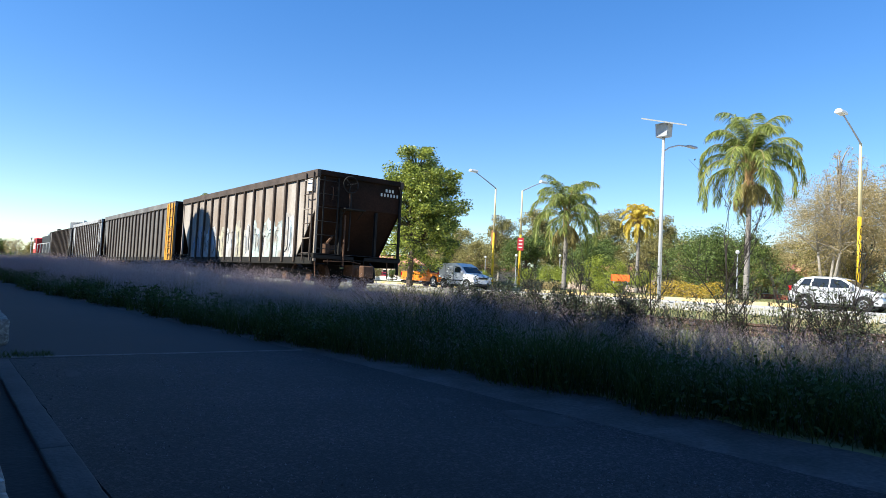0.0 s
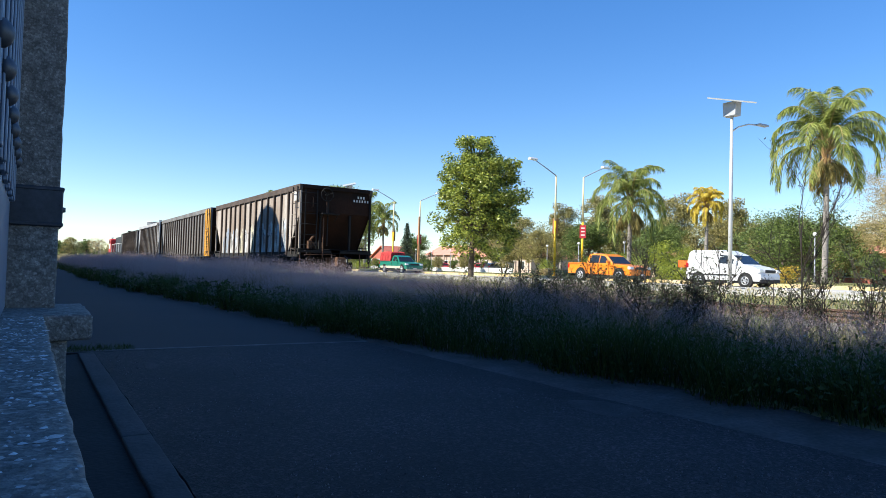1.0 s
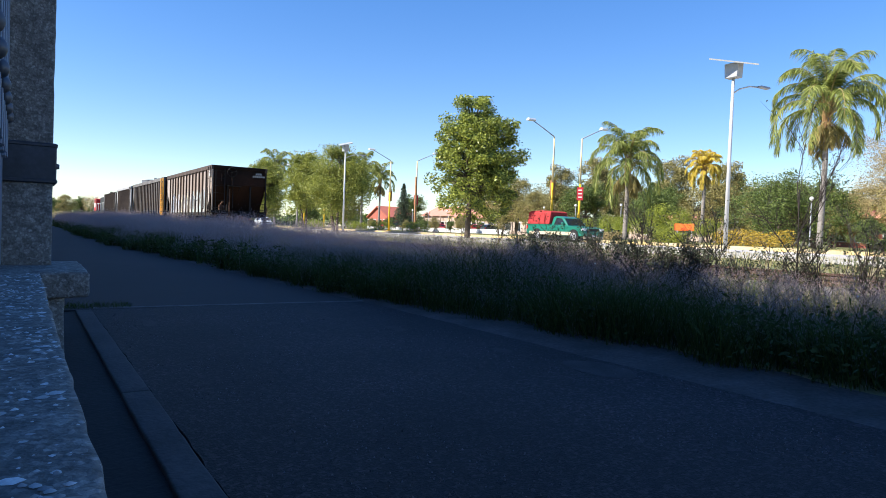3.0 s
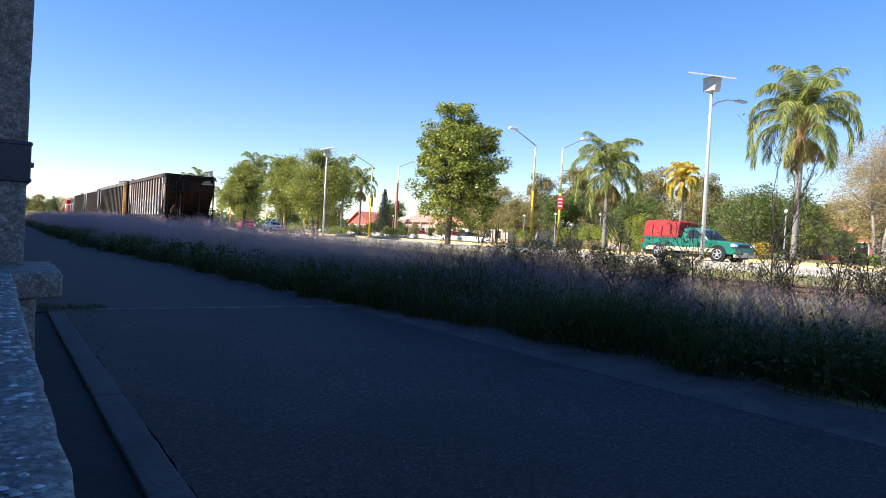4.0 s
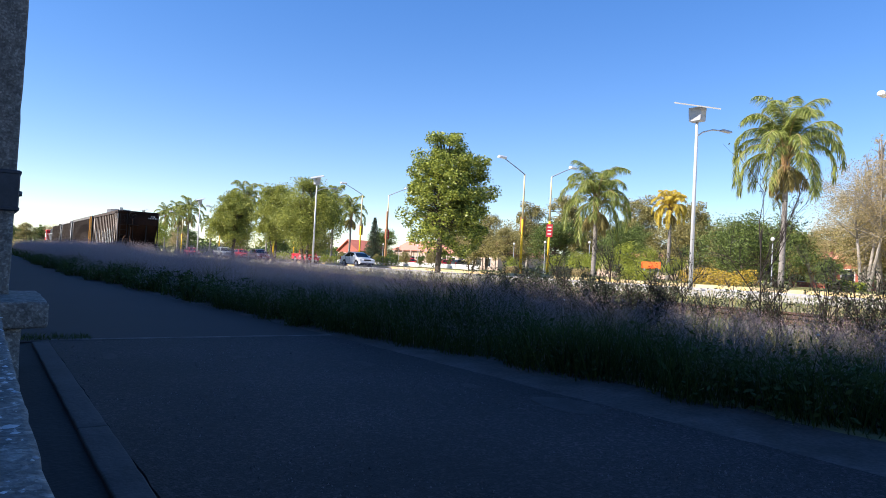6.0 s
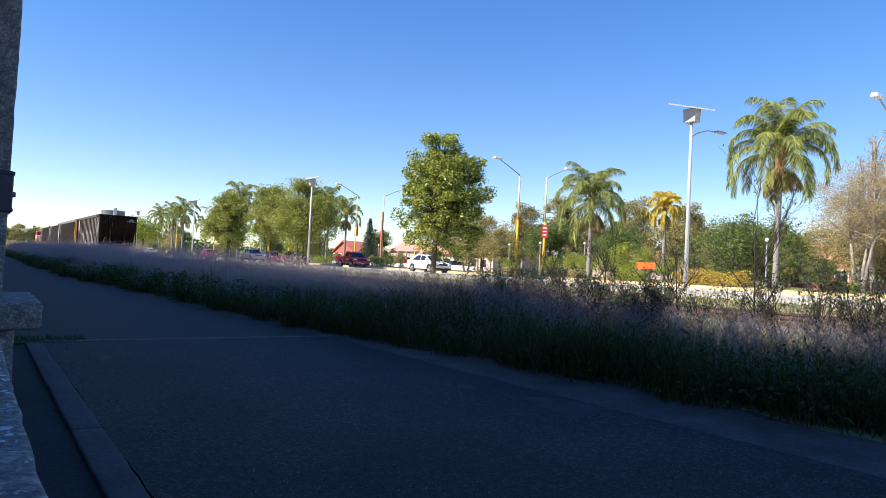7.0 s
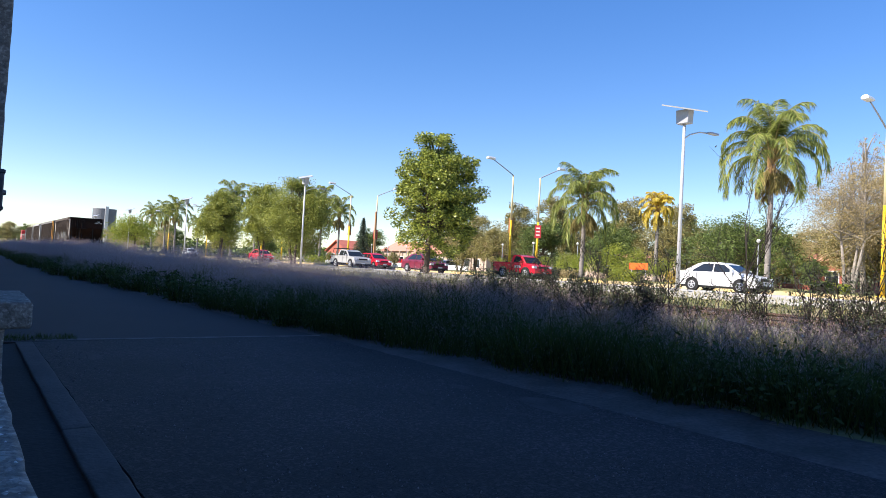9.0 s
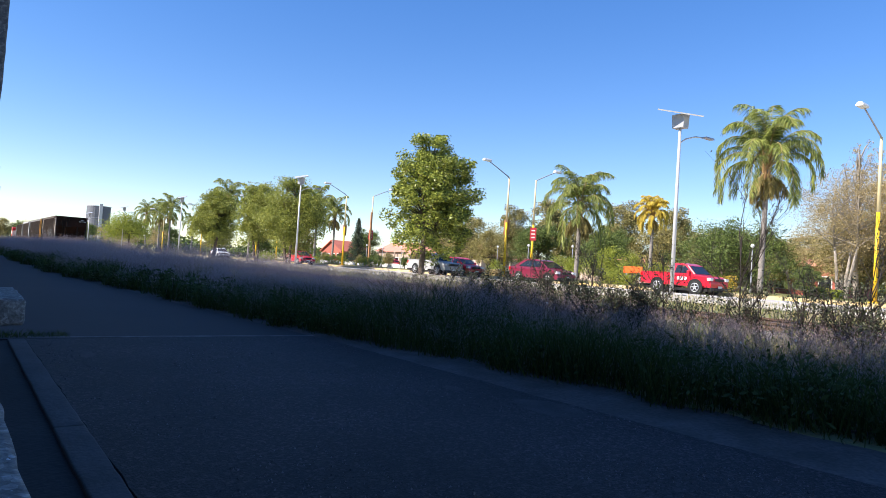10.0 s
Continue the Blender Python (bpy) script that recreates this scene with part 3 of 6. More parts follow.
def hopper(at, length, side, label, ribs, end_mat, yellow=False, top=TOP, detail=True, rib_mat=None, chord_mat=None):
    rib_mat, chord_mat = rib_mat or side, chord_mat or side
    h = thing("hopper_wagon", at, label, "freight wagon", "wagons of the train")
    L = length
    # the side sheets stop on a slant above the bogies
    cut, low = 1.45, SILL + 0.06
    prof = [(0.10, top - 0.25), (0.10, 2.3), (cut, low), (L - cut, low), (L - 0.10, 2.3), (L - 0.10, top - 0.25), (L - 0.10, CHORD), (0.10, CHORD)]
    # the far sheet takes the dark end colour, as its inner face is shaded
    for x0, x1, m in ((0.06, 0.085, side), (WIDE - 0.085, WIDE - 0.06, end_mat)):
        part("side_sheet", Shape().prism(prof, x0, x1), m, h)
    # top chord, raised over both ends
    s = Shape()
    for x0, x1 in ((-0.01, 0.12), (WIDE - 0.12, WIDE + 0.01)):
        s.prism([(0, CHORD - 0.06), (L, CHORD - 0.06), (L, top), (0, top)], x0, x1)
    part("top_chord", s, chord_mat, h, bevel=0.012)
    for y0 in (0, L - 0.09):
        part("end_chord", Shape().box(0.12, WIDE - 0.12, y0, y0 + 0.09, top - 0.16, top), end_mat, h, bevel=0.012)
    # ribs: a flanged post each
    rib = Shape().prism([(-0.03, low), (0.03, low), (0.03, CHORD - 0.02), (-0.03, CHORD - 0.02)], 0, 0.07)
    rib.box(-0.025, 0.0, -0.05, 0.05, low, CHORD - 0.02)
    me = rib.mesh("rib", 0.008)
    for k in range(ribs):
        y = 1.35 + (L - 2.7) * k / (ribs - 1)
        part("rib", me, rib_mat, h, at=pose(0, y, 0))
        part("rib", me, rib_mat, h, at=pose(WIDE, y, 0, 0, 0, 180))
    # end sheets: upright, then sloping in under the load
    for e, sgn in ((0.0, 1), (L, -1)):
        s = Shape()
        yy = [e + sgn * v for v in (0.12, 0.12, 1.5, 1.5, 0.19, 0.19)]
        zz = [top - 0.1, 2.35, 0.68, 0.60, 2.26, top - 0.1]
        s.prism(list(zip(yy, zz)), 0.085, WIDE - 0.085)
        part("end_sheet", s, end_mat, h, "rust-brown sloping end sheet, darkened as in shade")
        # centre sill, platform, buffer beam, corner posts
        s = Shape().box(0.0, WIDE, min(e, e + sgn * 0.14), max(e, e + sgn * 0.14), 0.70, 0.86)
        s.box(0.1, WIDE - 0.1, min(e, e + sgn * 1.6), max(e, e + sgn * 1.6), 0.80, 0.85)
        part("end_platform", s, UNDER, h, bevel=0.01)
        for x in (0.03, WIDE - 0.1):
            part("corner_post", Shape().box(x, x + 0.07, min(e + sgn * 0.03, e + sgn * 0.1), max(e + sgn * 0.03, e + sgn * 0.1), 0.3 if x > 1 else 0.62, top - 0.05), UNDER if x > 1 else side, h)
        part("coupler", Shape().box(WIDE / 2 - 0.12, WIDE / 2 + 0.12, min(e - sgn * 0.6, e), max(e - sgn * 0.6, e), 0.22, 0.48)
             .box(WIDE / 2 - 0.19, WIDE / 2 + 0.19, min(e - sgn * 0.62, e - sgn * 0.35), max(e - sgn * 0.62, e - sgn * 0.35), 0.16, 0.54).box(WIDE / 2 - 0.2, WIDE / 2 + 0.2, min(e, e + sgn * 0.6), max(e, e + sgn * 0.6), 0.2, 0.72), RUST, h, "rusty knuckle coupler", bevel=0.03)
        # slanted stays between platform and end sheet
        for x in (0.95, WIDE - 0.95):
            part("end_stay", Shape().box(x - 0.04, x + 0.04, min(e + sgn * 0.1, e + sgn * 0.2), max(e + sgn * 0.1, e + sgn * 0.2), 0.85, 2.3), UNDER, h)
    # sill and hopper doors below
    s = Shape().box(0.02, 0.16, 0.1, L - 0.1, SILL, SILL + 0.22).box(WIDE - 0.16, WIDE - 0.02, 0.1, L - 0.1, SILL, SILL + 0.22)
    s.box(1.4, 1.8, 0, L, 0.55, 0.85)
    part("side_sill", s, UNDER, h, bevel=0.01)
    for k in range(3):
        y = L * (0.33 + 0.17 * k)
        s = Shape().prism([(y - 0.9, 0.6), (y + 0.9, 0.6), (y + 0.3, 0.0), (y - 0.3, 0.0)], 0.5, WIDE - 0.5)
        part("discharge_door", s, UNDER, h, bevel=0.02)
    wheels = bogie(h, 1.95) + bogie(h, L - 1.95)
    # ladders at the rear corners: two stiles and rungs
    for x in (-0.05,):
        s = Shape()
        for y in (0.16, 0.66):
            s.box(x - 0.02, x + 0.02, y - 0.025, y + 0.025, 0.62, top - 0.08)
        ladder = part("side_ladder", s, rib_mat, h, "steel ladder on the corner")
        for k in range(6):
            part("rung", Shape().tube([(x - 0.03, 0.16, 0.86 + 0.45 * k), (x - 0.06, 0.3, 0.85 + 0.45 * k), (x - 0.06, 0.52, 0.85 + 0.45 * k), (x - 0.03, 0.66, 0.86 + 0.45 * k)], 0.016, 6), side if k % 2 else rib_mat, ladder)
    if detail:
        s = Shape().box(0.22, 0.26, -0.03, 0.01, 0.86, top - 0.2).box(0.72, 0.76, -0.03, 0.01, 0.86, top - 0.2)
        ladder = part("end_ladder", s, UNDER, h, "end ladder with worn rungs")
        for k in range(6):
            part("rung", Shape().tube([(0.06, -0.02, 1.0 + 0.42 * k), (0.08, -0.06, 1.0 + 0.42 * k), (0.74, -0.06, 1.0 + 0.42 * k)], 0.013, 6), UNDER, ladder)
        # brake wheel, its chain rod, step and platform gear
        ring = [(1.12 + 0.26 * math.cos(a), -0.1, 3.07 + 0.26 * math.sin(a)) for a in np.linspace(0, 2 * math.pi, 21)]
        s = Shape().tube(ring, 0.018, 6, False)
        for a in (0.3, 2.4, 4.5):
            s.tube([(1.12, -0.1, 3.07), (1.12 + 0.26 * math.cos(a), -0.1, 3.07 + 0.26 * math.sin(a))], 0.014, 5)
        s.tube([(1.12, -0.12, 3.07), (1.12, 0.12, 3.07)], 0.035, 8)
        part("brake_wheel", s, UNDER, h, "iron hand-brake wheel", smooth=True)
        s = Shape().tube([(1.2, 0.02, 2.85), (1.2, -0.02, 2.4), (1.2, 0.0, 1.0)], 0.025, 6)
        part("brake_rod", s, UNDER, h)
        s = Shape().box(0.86, 1.62, -0.28, 0.12, 2.27, 2.31)
        part("brake_step", s, UNDER, h, "narrow brake step")
        for x in (0.92, 1.56):
            part("step_bracket", Shape().tube([(x, -0.22, 2.27), (x, 0.12, 2.02)], 0.016, 6), UNDER, h)
        part("air_reservoir", Shape().tube([(0.62, 0.45, 1.02), (1.15, 0.45, 1.02)], 0.14, 12), RUST, h, smooth=True)
        part("valve", Shape().box(0.52, 0.68, 0.25, 0.45, 0.86, 1.2).tube([(0.6, 0.3, 1.2), (0.75, 0.25, 1.42)], 0.05, 8), RUST, h, bevel=0.02)
        part("end_pipe", Shape().tube([(1.02, -0.02, 0.5), (1.02, -0.02, 2.1)], 0.03, 8), RUST, h, "pale pipe on the end")
        # grab bars and stirrup between body and far corner post, hoses, pale sticker on the corner
        for z in (0.95, 1.32):
            part("grab_bar", Shape().tube([(2.62, 0.05, z), (2.66, -0.03, z), (3.12, -0.03, z), (3.15, 0.05, z)], 0.016, 6), UNDER, h)
        part("stirrup", Shape().tube([(2.7, 0.05, 0.7), (2.72, 0.02, 0.16), (3.12, 0.02, 0.16), (3.14, 0.05, 0.7)], 0.022, 6), RUST, h, "bent rod step under the corner")
        part("stirrup", Shape().tube([(0.08, 0.05, 0.7), (0.1, 0.02, 0.16), (0.5, 0.02, 0.16), (0.52, 0.05, 0.7)], 0.022, 6), RUST, h, "bent rod step under the corner")
        part("air_hose", Shape().tube([(1.95, -0.1, 0.62), (1.98, -0.3, 0.5), (1.95, -0.45, 0.2), (1.85, -0.5, 0.05), (1.74, -0.5, 0.12)], 0.028, 8), DARK, h, "black rubber brake hose", smooth=True)
        part("uncoupling_lever", Shape().tube([(0.3, -0.12, 0.62), (1.2, -0.12, 0.66), (1.5, -0.3, 0.6)], 0.016, 6), RUST, h)
        part("brake_chain", Shape().tube([(1.12, -0.06, 2.8), (1.14, -0.05, 2.32)], 0.02, 5), RUST, h)
        part("hand_hold", Shape().tube([(0.55, 0.1, 2.95), (0.57, 0.02, 2.93), (0.57, 0.02, 2.55), (0.55, 0.1, 2.53)], 0.014, 6), RUST, h)
        part("placard", Shape().box(-0.012, 0.056, 0.20, 0.62, 2.78, 3.16), PRINT, h, "pale scuffed placard")
        for z, n, w in ((3.08, 3, 0.065), (2.93, 6, 0.055)):
            for k in range(n):
                x = 2.72 - 0.125 * (n - 1) / 2 + 0.125 * k
                part("lettering_bar", Shape().box(x - w / 2, x + w / 2, 0.10, 0.118, z - 0.05, z + 0.05), PRINT, h)
    if yellow:
        s = Shape().box(-0.03, 0.055, 0.05, 1.28, low, top - 0.08).box(-0.06, -0.03, 0.25, 0.32, low, top - 0.1).box(-0.06, -0.03, 1.05, 1.12, low, top - 0.1)
        part("yellow_panel", s, TRAIN_YELLOW, h, "bright yellow corner panel", bevel=0.01)
        for k in range(5):
            part("yellow_rung", Shape().tube([(-0.1, 0.3, 0.9 + 0.3 * k), (-0.1, 0.8, 0.9 + 0.3 * k)], 0.02, 6), TRAIN_YELLOW, h)
    return h, wheels


def blob(y, z, w, tall, seed, n=14):
    """An uneven rounded outline of sprayed paint."""
    r = np.random.default_rng(seed)
    return [(y + w / 2 * math.copysign(abs(math.cos(6.283 * k / n)) ** 0.6, math.cos(6.283 * k / n)) * r.uniform(0.85, 1.1), z + tall / 2 * math.copysign(abs(math.sin(6.283 * k / n)) ** 0.55, math.sin(6.283 * k / n)) * r.uniform(0.85, 1.05)) for k in range(n)]


def graffiti(h, L):
    """Bubble letters that fill the lower half of the side, outlined and scribbled over, broken by the ribs."""
    tones = ["white", "teal", "teal", "white", "teal", "white", "yellow", "white", "white", "yellow", "white", "blue", "white", "blue", "blue"]
    r = np.random.default_rng(9)
    for k in range(26):
        y = 1.75 + (L - 3.7) * k / 25
        tall = 1.28 + 0.20 * math.sin(k * 1.7) + 0.10 * math.sin(k * 0.6 + 1) + (0.14 if k < 9 else 0)
        tone = tones[int(k / 26 * len(tones))]
        part("graffiti_letter", Shape().add([(0.053 - 0.0004 * k, a, max(0.6, c)) for a, c in blob(y, 0.58 + tall / 2, 0.66, tall, k)], [tuple(range(14))]), GRAF[tone], h)
        for j in range(2):
            b = blob(y + r.uniform(-0.15, 0.15), 0.62 + tall * r.uniform(0.35, 0.6), r.uniform(0.2, 0.5), tall * r.uniform(0.4, 0.85), 50 + 2 * k + j)
            i0 = int(r.integers(0, 7))
            path = [(0.036, a, max(0.62, c)) for a, c in b[i0: i0 + 5 + int(r.integers(0, 3))]]
            part("graffiti_line", Shape().tube(path, 0.005 + 0.007 * r.random(), 4, False), GRAF["dark" if (k > 14 or j) else ("blue" if k % 3 else "teal")], h)


TRAIN_X, RAIL_Z, TRAIN_Y = 8.95, 0.515, 17.6
train = []
specs = [(0.0, 13.5, HOPPER_BROWN, "weathered brown open hopper wagon with sprayed letters", 13, False, TOP),
         (14.7, 16.4, HOPPER_GREY, "sooty grey hopper wagon with a yellow corner panel", 18, True, TOP + 0.03),
         (32.3, 11.6, HOPPER_PALE, "pale grey hopper wagon in the moving train", 13, False, TOP),
         (45.0, 12.6, HOPPER_GREY, "low dark grey hopper wagon next to the locomotive", 14, False, TOP - 0.2)]
for y, L, m, label, n, yel, top in specs:
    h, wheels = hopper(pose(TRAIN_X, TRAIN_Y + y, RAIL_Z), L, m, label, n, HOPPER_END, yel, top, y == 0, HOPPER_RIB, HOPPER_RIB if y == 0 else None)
    if y == 0:
        graffiti(h, L)
    train.append((h, y, wheels))

# the locomotive, white and red
LOCO_RED = paint("locomotive_red", (0.62, 0.03, 0.03), 0.45, 0.2)
LOCO_WHITE = paint("locomotive_white", (0.75, 0.75, 0.74), 0.45, 0.2)
loco = thing("locomotive", pose(TRAIN_X, TRAIN_Y + 58.6, RAIL_Z), "red and white diesel locomotive pulling the wagons", "locomotive")
part("frame", Shape().box(0.1, 3.1, 0, 16, 0.75, 1.2), UNDER, loco, bevel=0.03)
part("hood", Shape().prism([(0.8, 1.2), (11.5, 1.2), (11.5, 3.0), (11.3, 3.15), (1.0, 3.15), (0.8, 3.0)], 0.7, 2.5), DARK, loco, "dark engine hood", bevel=0.05)
part("radiator", Shape().box(0.45, 2.75, 1.0, 3.4, 2.4, 3.35), DARK, loco, bevel=0.05)
part("cab", Shape().prism([(11.5, 1.2), (14.0, 1.2), (14.0, 2.75), (13.7, 3.0), (11.7, 3.0), (11.5, 2.9)], 0.15, 3.05), LOCO_RED, loco, "red cab", bevel=0.06, segments=2)
part("nose", Shape().prism([(14.0, 1.2), (15.6, 1.2), (15.6, 2.2), (15.3, 2.4), (14.0, 2.5)], 0.8, 2.4), LOCO_WHITE, loco, bevel=0.06)
part("white_band", Shape().box(0.13, 3.07, 11.9, 13.6, 1.7, 2.35), LOCO_WHITE, loco)
part("cab_window", Shape().box(0.12, 3.08, 12.1, 13.3, 2.4, 2.8), DARK, loco)
part("exhaust", Shape().tube([(1.6, 5.5, 3.1), (1.6, 5.5, 3.9)], 0.2, 10), DARK, loco)
for y in (0.2, 2.5, 5, 7.5, 10):
    part("handrail_post", Shape().tube([(0.15, y, 1.2), (0.15, y, 2.2)], 0.03, 6), LOCO_WHITE, loco)
part("handrail", Shape().tube([(0.15, 0.2, 2.2), (0.15, 10, 2.2)], 0.03, 6), LOCO_WHITE, loco)
train.append((loco, 58.6, bogie(loco, 2.6) + bogie(loco, 13.2)))

# ---- vehicles; they face -y, the ground at z = 0 ----
TYRE = mat("tyre_rubber", (0.018, 0.018, 0.018), 0.8, 0.0, 0.2, 8, 60, 0.1)
RIM = mat("wheel_alloy", (0.50, 0.51, 0.52), 0.35, 0.7, 0.1, 8, 60, 0.0)
CAR_GLASS = glass("car_glass")
CHROME = mat("bright_trim", (0.65, 0.66, 0.67), 0.25, 0.8, 0.05, 8, 60, 0.0)
HEAD = mat("headlamp_lens", (0.70, 0.72, 0.74), 0.15, 0.1, 0.05, 8, 60, 0.0, spec=0.7)
TAIL = mat("tail_lamp_lens", (0.45, 0.01, 0.012), 0.2, 0.0, 0.05, 8, 60, 0.0, spec=0.6)
SEAM = mat("panel_gap", (0.012, 0.012, 0.012), 0.8, 0.0, 0.1, 8, 60, 0.0)
PLATE = mat("plate_bar", (0.6, 0.6, 0.6), 0.5, 0.0, 0.05, 8, 60, 0.0)
CREAM = paint("beige_lower_paint", (0.55, 0.46, 0.32), 0.4, 0.3)


def wheel(parent, x, y, r, width=0.2):
    w = part("wheel", Shape().tube([(-width / 2, 0, 0), (-width / 2 + 0.03, 0, 0), (width / 2 - 0.03, 0, 0), (width / 2, 0, 0)], [r * 0.88, r, r, r * 0.88], 20), TYRE, parent, smooth=True, at=pose(x, y, r))
    sgn = -1 if x < 0 else 1
    o = sgn * (width / 2 + 0.002)
    rim = Shape().tube([(o - sgn * 0.03, 0, 0), (o + sgn * 0.006, 0, 0)], [r * 0.3, r * 0.22], 10)
    ring = [(o - sgn * 0.01, r * 0.62 * math.cos(a), r * 0.62 * math.sin(a)) for a in np.linspace(0, 6.2832, 17)]
    rim.tube(ring, 0.025, 5, False)
    for k in range(5):
        a = 6.2832 * k / 5
        rim.tube([(o, 0.1 * r * math.cos(a), 0.1 * r * math.sin(a)), (o - sgn * 0.01, 0.62 * r * math.cos(a), 0.62 * r * math.sin(a))], 0.03, 5)
    part("rim", rim, RIM, w, "five-spoke alloy rim", smooth=True)
    part("brake_disc", Shape().tube([(o - sgn * 0.05, 0, 0), (o - sgn * 0.03, 0, 0)], r * 0.6, 14), SEAM, w)
    return w


def quad_panel(corners, out, thick=0.006):
    """A thin panel on four corners, raised along out."""
    o = Vector(out)
    a = [Vector(c) + o * 0.004 for c in corners]
    b = [Vector(c) + o * (0.004 + thick) for c in corners]
    n = len(a)
    return Shape().add(a + b, [tuple(range(n))[::-1], tuple(range(n, 2 * n))] + [(i, (i + 1) % n, n + (i + 1) % n, n + i) for i in range(n)])


def vehicle(name, label, category, coat, W, body, cabin, roof_in, axles, r, panes, seams, lamps, lower=None, group="moving traffic on the avenue"):
    """body, cabin: side profiles (y, z). panes: side windows as lists of (y, z). seams: door gaps (y, z0, z1)."""
    v = thing(name, pose(0, 0, 0), label, category, group)
    hw = W / 2
    zb = min(z for _, z in cabin)
    zt = max(z for _, z in cabin)
    lean = lambda z: 0.05 + roof_in * max(0.0, (z - zb) / (zt - zb))
    tuck = lambda z: 0.05 if z < 0.4 else 0.0 if z < 0.75 else 0.03
    part("body", Shape().prism(body, -hw, hw, tuck), coat, v, bevel=0.055, segments=3)
    part("cabin", Shape().prism(cabin, -hw, hw, lean), coat, v, bevel=0.05, segments=2)
    for sgn in (-1, 1):
        for p in panes:
            pts = [(sgn * (hw - lean(z)), y, z) for y, z in (p if sgn > 0 else p[::-1])]
            part("side_window", quad_panel(pts, (sgn, 0, 0.15)), CAR_GLASS, v)
        for y, z0, z1 in seams:
            part("door_gap", Shape().box(min(sgn * (hw - 0.01), sgn * (hw + 0.003)), max(sgn * (hw - 0.01), sgn * (hw + 0.003)), y - 0.008, y + 0.008, z0, z1), SEAM, v)
            part("door_handle", Shape().box(min(sgn * hw, sgn * (hw + 0.03)), max(sgn * hw, sgn * (hw + 0.03)), y - 0.3, y - 0.12, z1 - 0.12, z1 - 0.08), coat, v, bevel=0.01)
        fy = min(cabin, key=lambda p: p[0])[0]
        part("mirror", Shape().box(min(sgn * (hw - 0.06), sgn * (hw + 0.14)), max(sgn * (hw - 0.06), sgn * (hw + 0.14)), fy + 0.32, fy + 0.44, zb + 0.06, zb + 0.22), coat, v, bevel=0.03, segments=2)
    # windscreen and rear window on the sloping ends of the cabin
    lo_f, hi_f = cabin[0], cabin[1]
    lo_r, hi_r = cabin[-1], cabin[-2]
    for lo, hi, nm, sg in ((lo_f, hi_f, "windscreen", -1), (lo_r, hi_r, "rear_window", 1)):
        q = []
        for t, s in ((0.1, -1), (0.1, 1), (0.9, 1), (0.9, -1)):
            y, z = lo[0] + (hi[0] - lo[0]) * t, lo[1] + (hi[1] - lo[1]) * t
            q.append((s * (hw - lean(z) - 0.07), y, z))
        nrm = Vector((0, sg * abs(hi[1] - lo[1]), abs(hi[0] - lo[0]))).normalized()
        part(nm, quad_panel(q, nrm), CAR_GLASS, v)
    y0, y1 = min(y for y, _ in body), max(y for y, _ in body)
    for s in (-1, 1):
        part("headlamp", Shape().box(s * hw * 0.86 - 0.2, s * hw * 0.86 + 0.11, y0 - 0.012, y0 + 0.2, lamps[0] - 0.08, lamps[0] + 0.08), HEAD, v, bevel=0.03, segments=2)
        part("tail_lamp", Shape().box(s * hw * 0.9 - 0.09, s * hw * 0.9 + 0.09, y1 - 0.16, y1 + 0.012, lamps[1] - 0.13, lamps[1] + 0.13), TAIL, v, bevel=0.03)
    part("grille", Shape().box(-hw * 0.5, hw * 0.5, y0 - 0.01, y0 + 0.03, lamps[0] - 0.09, lamps[0] + 0.06), DARK, v, bevel=0.01)
    part("bumper", Shape().box(-hw + 0.03, hw - 0.03, y0 - 0.03, y0 + 0.1, 0.24, 0.40), lower or DARK, v, bevel=0.03)
    part("bumper", Shape().box(-hw + 0.03, hw - 0.03, y1 - 0.1, y1 + 0.03, 0.26, 0.42), lower or DARK, v, bevel=0.03)
    part("plate", Shape().box(-0.2, 0.2, y0 - 0.04, y0 - 0.03, 0.38, 0.5), PLATE, v)
    part("plate", Shape().box(-0.2, 0.2, y1 + 0.03, y1 + 0.04, 0.5, 0.62), PLATE, v)
    part("underbody", Shape().box(-hw + 0.12, hw - 0.12, y0 + 0.25, y1 - 0.25, 0.17, 0.32), SEAM, v)
    wheels = []
    for ya in axles:
        for s in (-1, 1):
            part("wheel_arch", Shape().tube([(s * (hw - 0.2), ya, r + 0.03), (s * (hw + 0.004), ya, r + 0.03)], r + 0.07, 20), SEAM, v)
            wheels.append(wheel(v, s * (hw - 0.085), ya, r))
    return v, wheels, r


def sedan(label, coat, group="moving traffic on the avenue"):
    body = [(-2.18, 0.26), (-2.2, 0.5), (-2.12, 0.72), (-1.9, 0.84), (-1.2, 0.95), (1.3, 0.99), (2.02, 1.0), (2.18, 0.9), (2.2, 0.5), (2.14, 0.28)]
    cabin = [(-1.32, 0.93), (-0.5, 1.42), (-0.1, 1.5), (0.7, 1.5), (1.05, 1.42), (1.85, 0.98)]
    panes = [[(-0.98, 1.0), (-0.42, 1.37), (0.10, 1.42), (0.10, 1.0)], [(0.16, 1.0), (0.16, 1.42), (0.72, 1.41), (1.3, 1.04), (1.22, 1.0)]]
    return vehicle("car", label, "car", coat, 1.7, body, cabin, 0.2, (-1.35, 1.25), 0.30, panes, [(-0.95, 0.35, 0.95), (0.13, 0.35, 0.97), (1.0, 0.45, 0.97)], (0.7, 0.82), group=group)


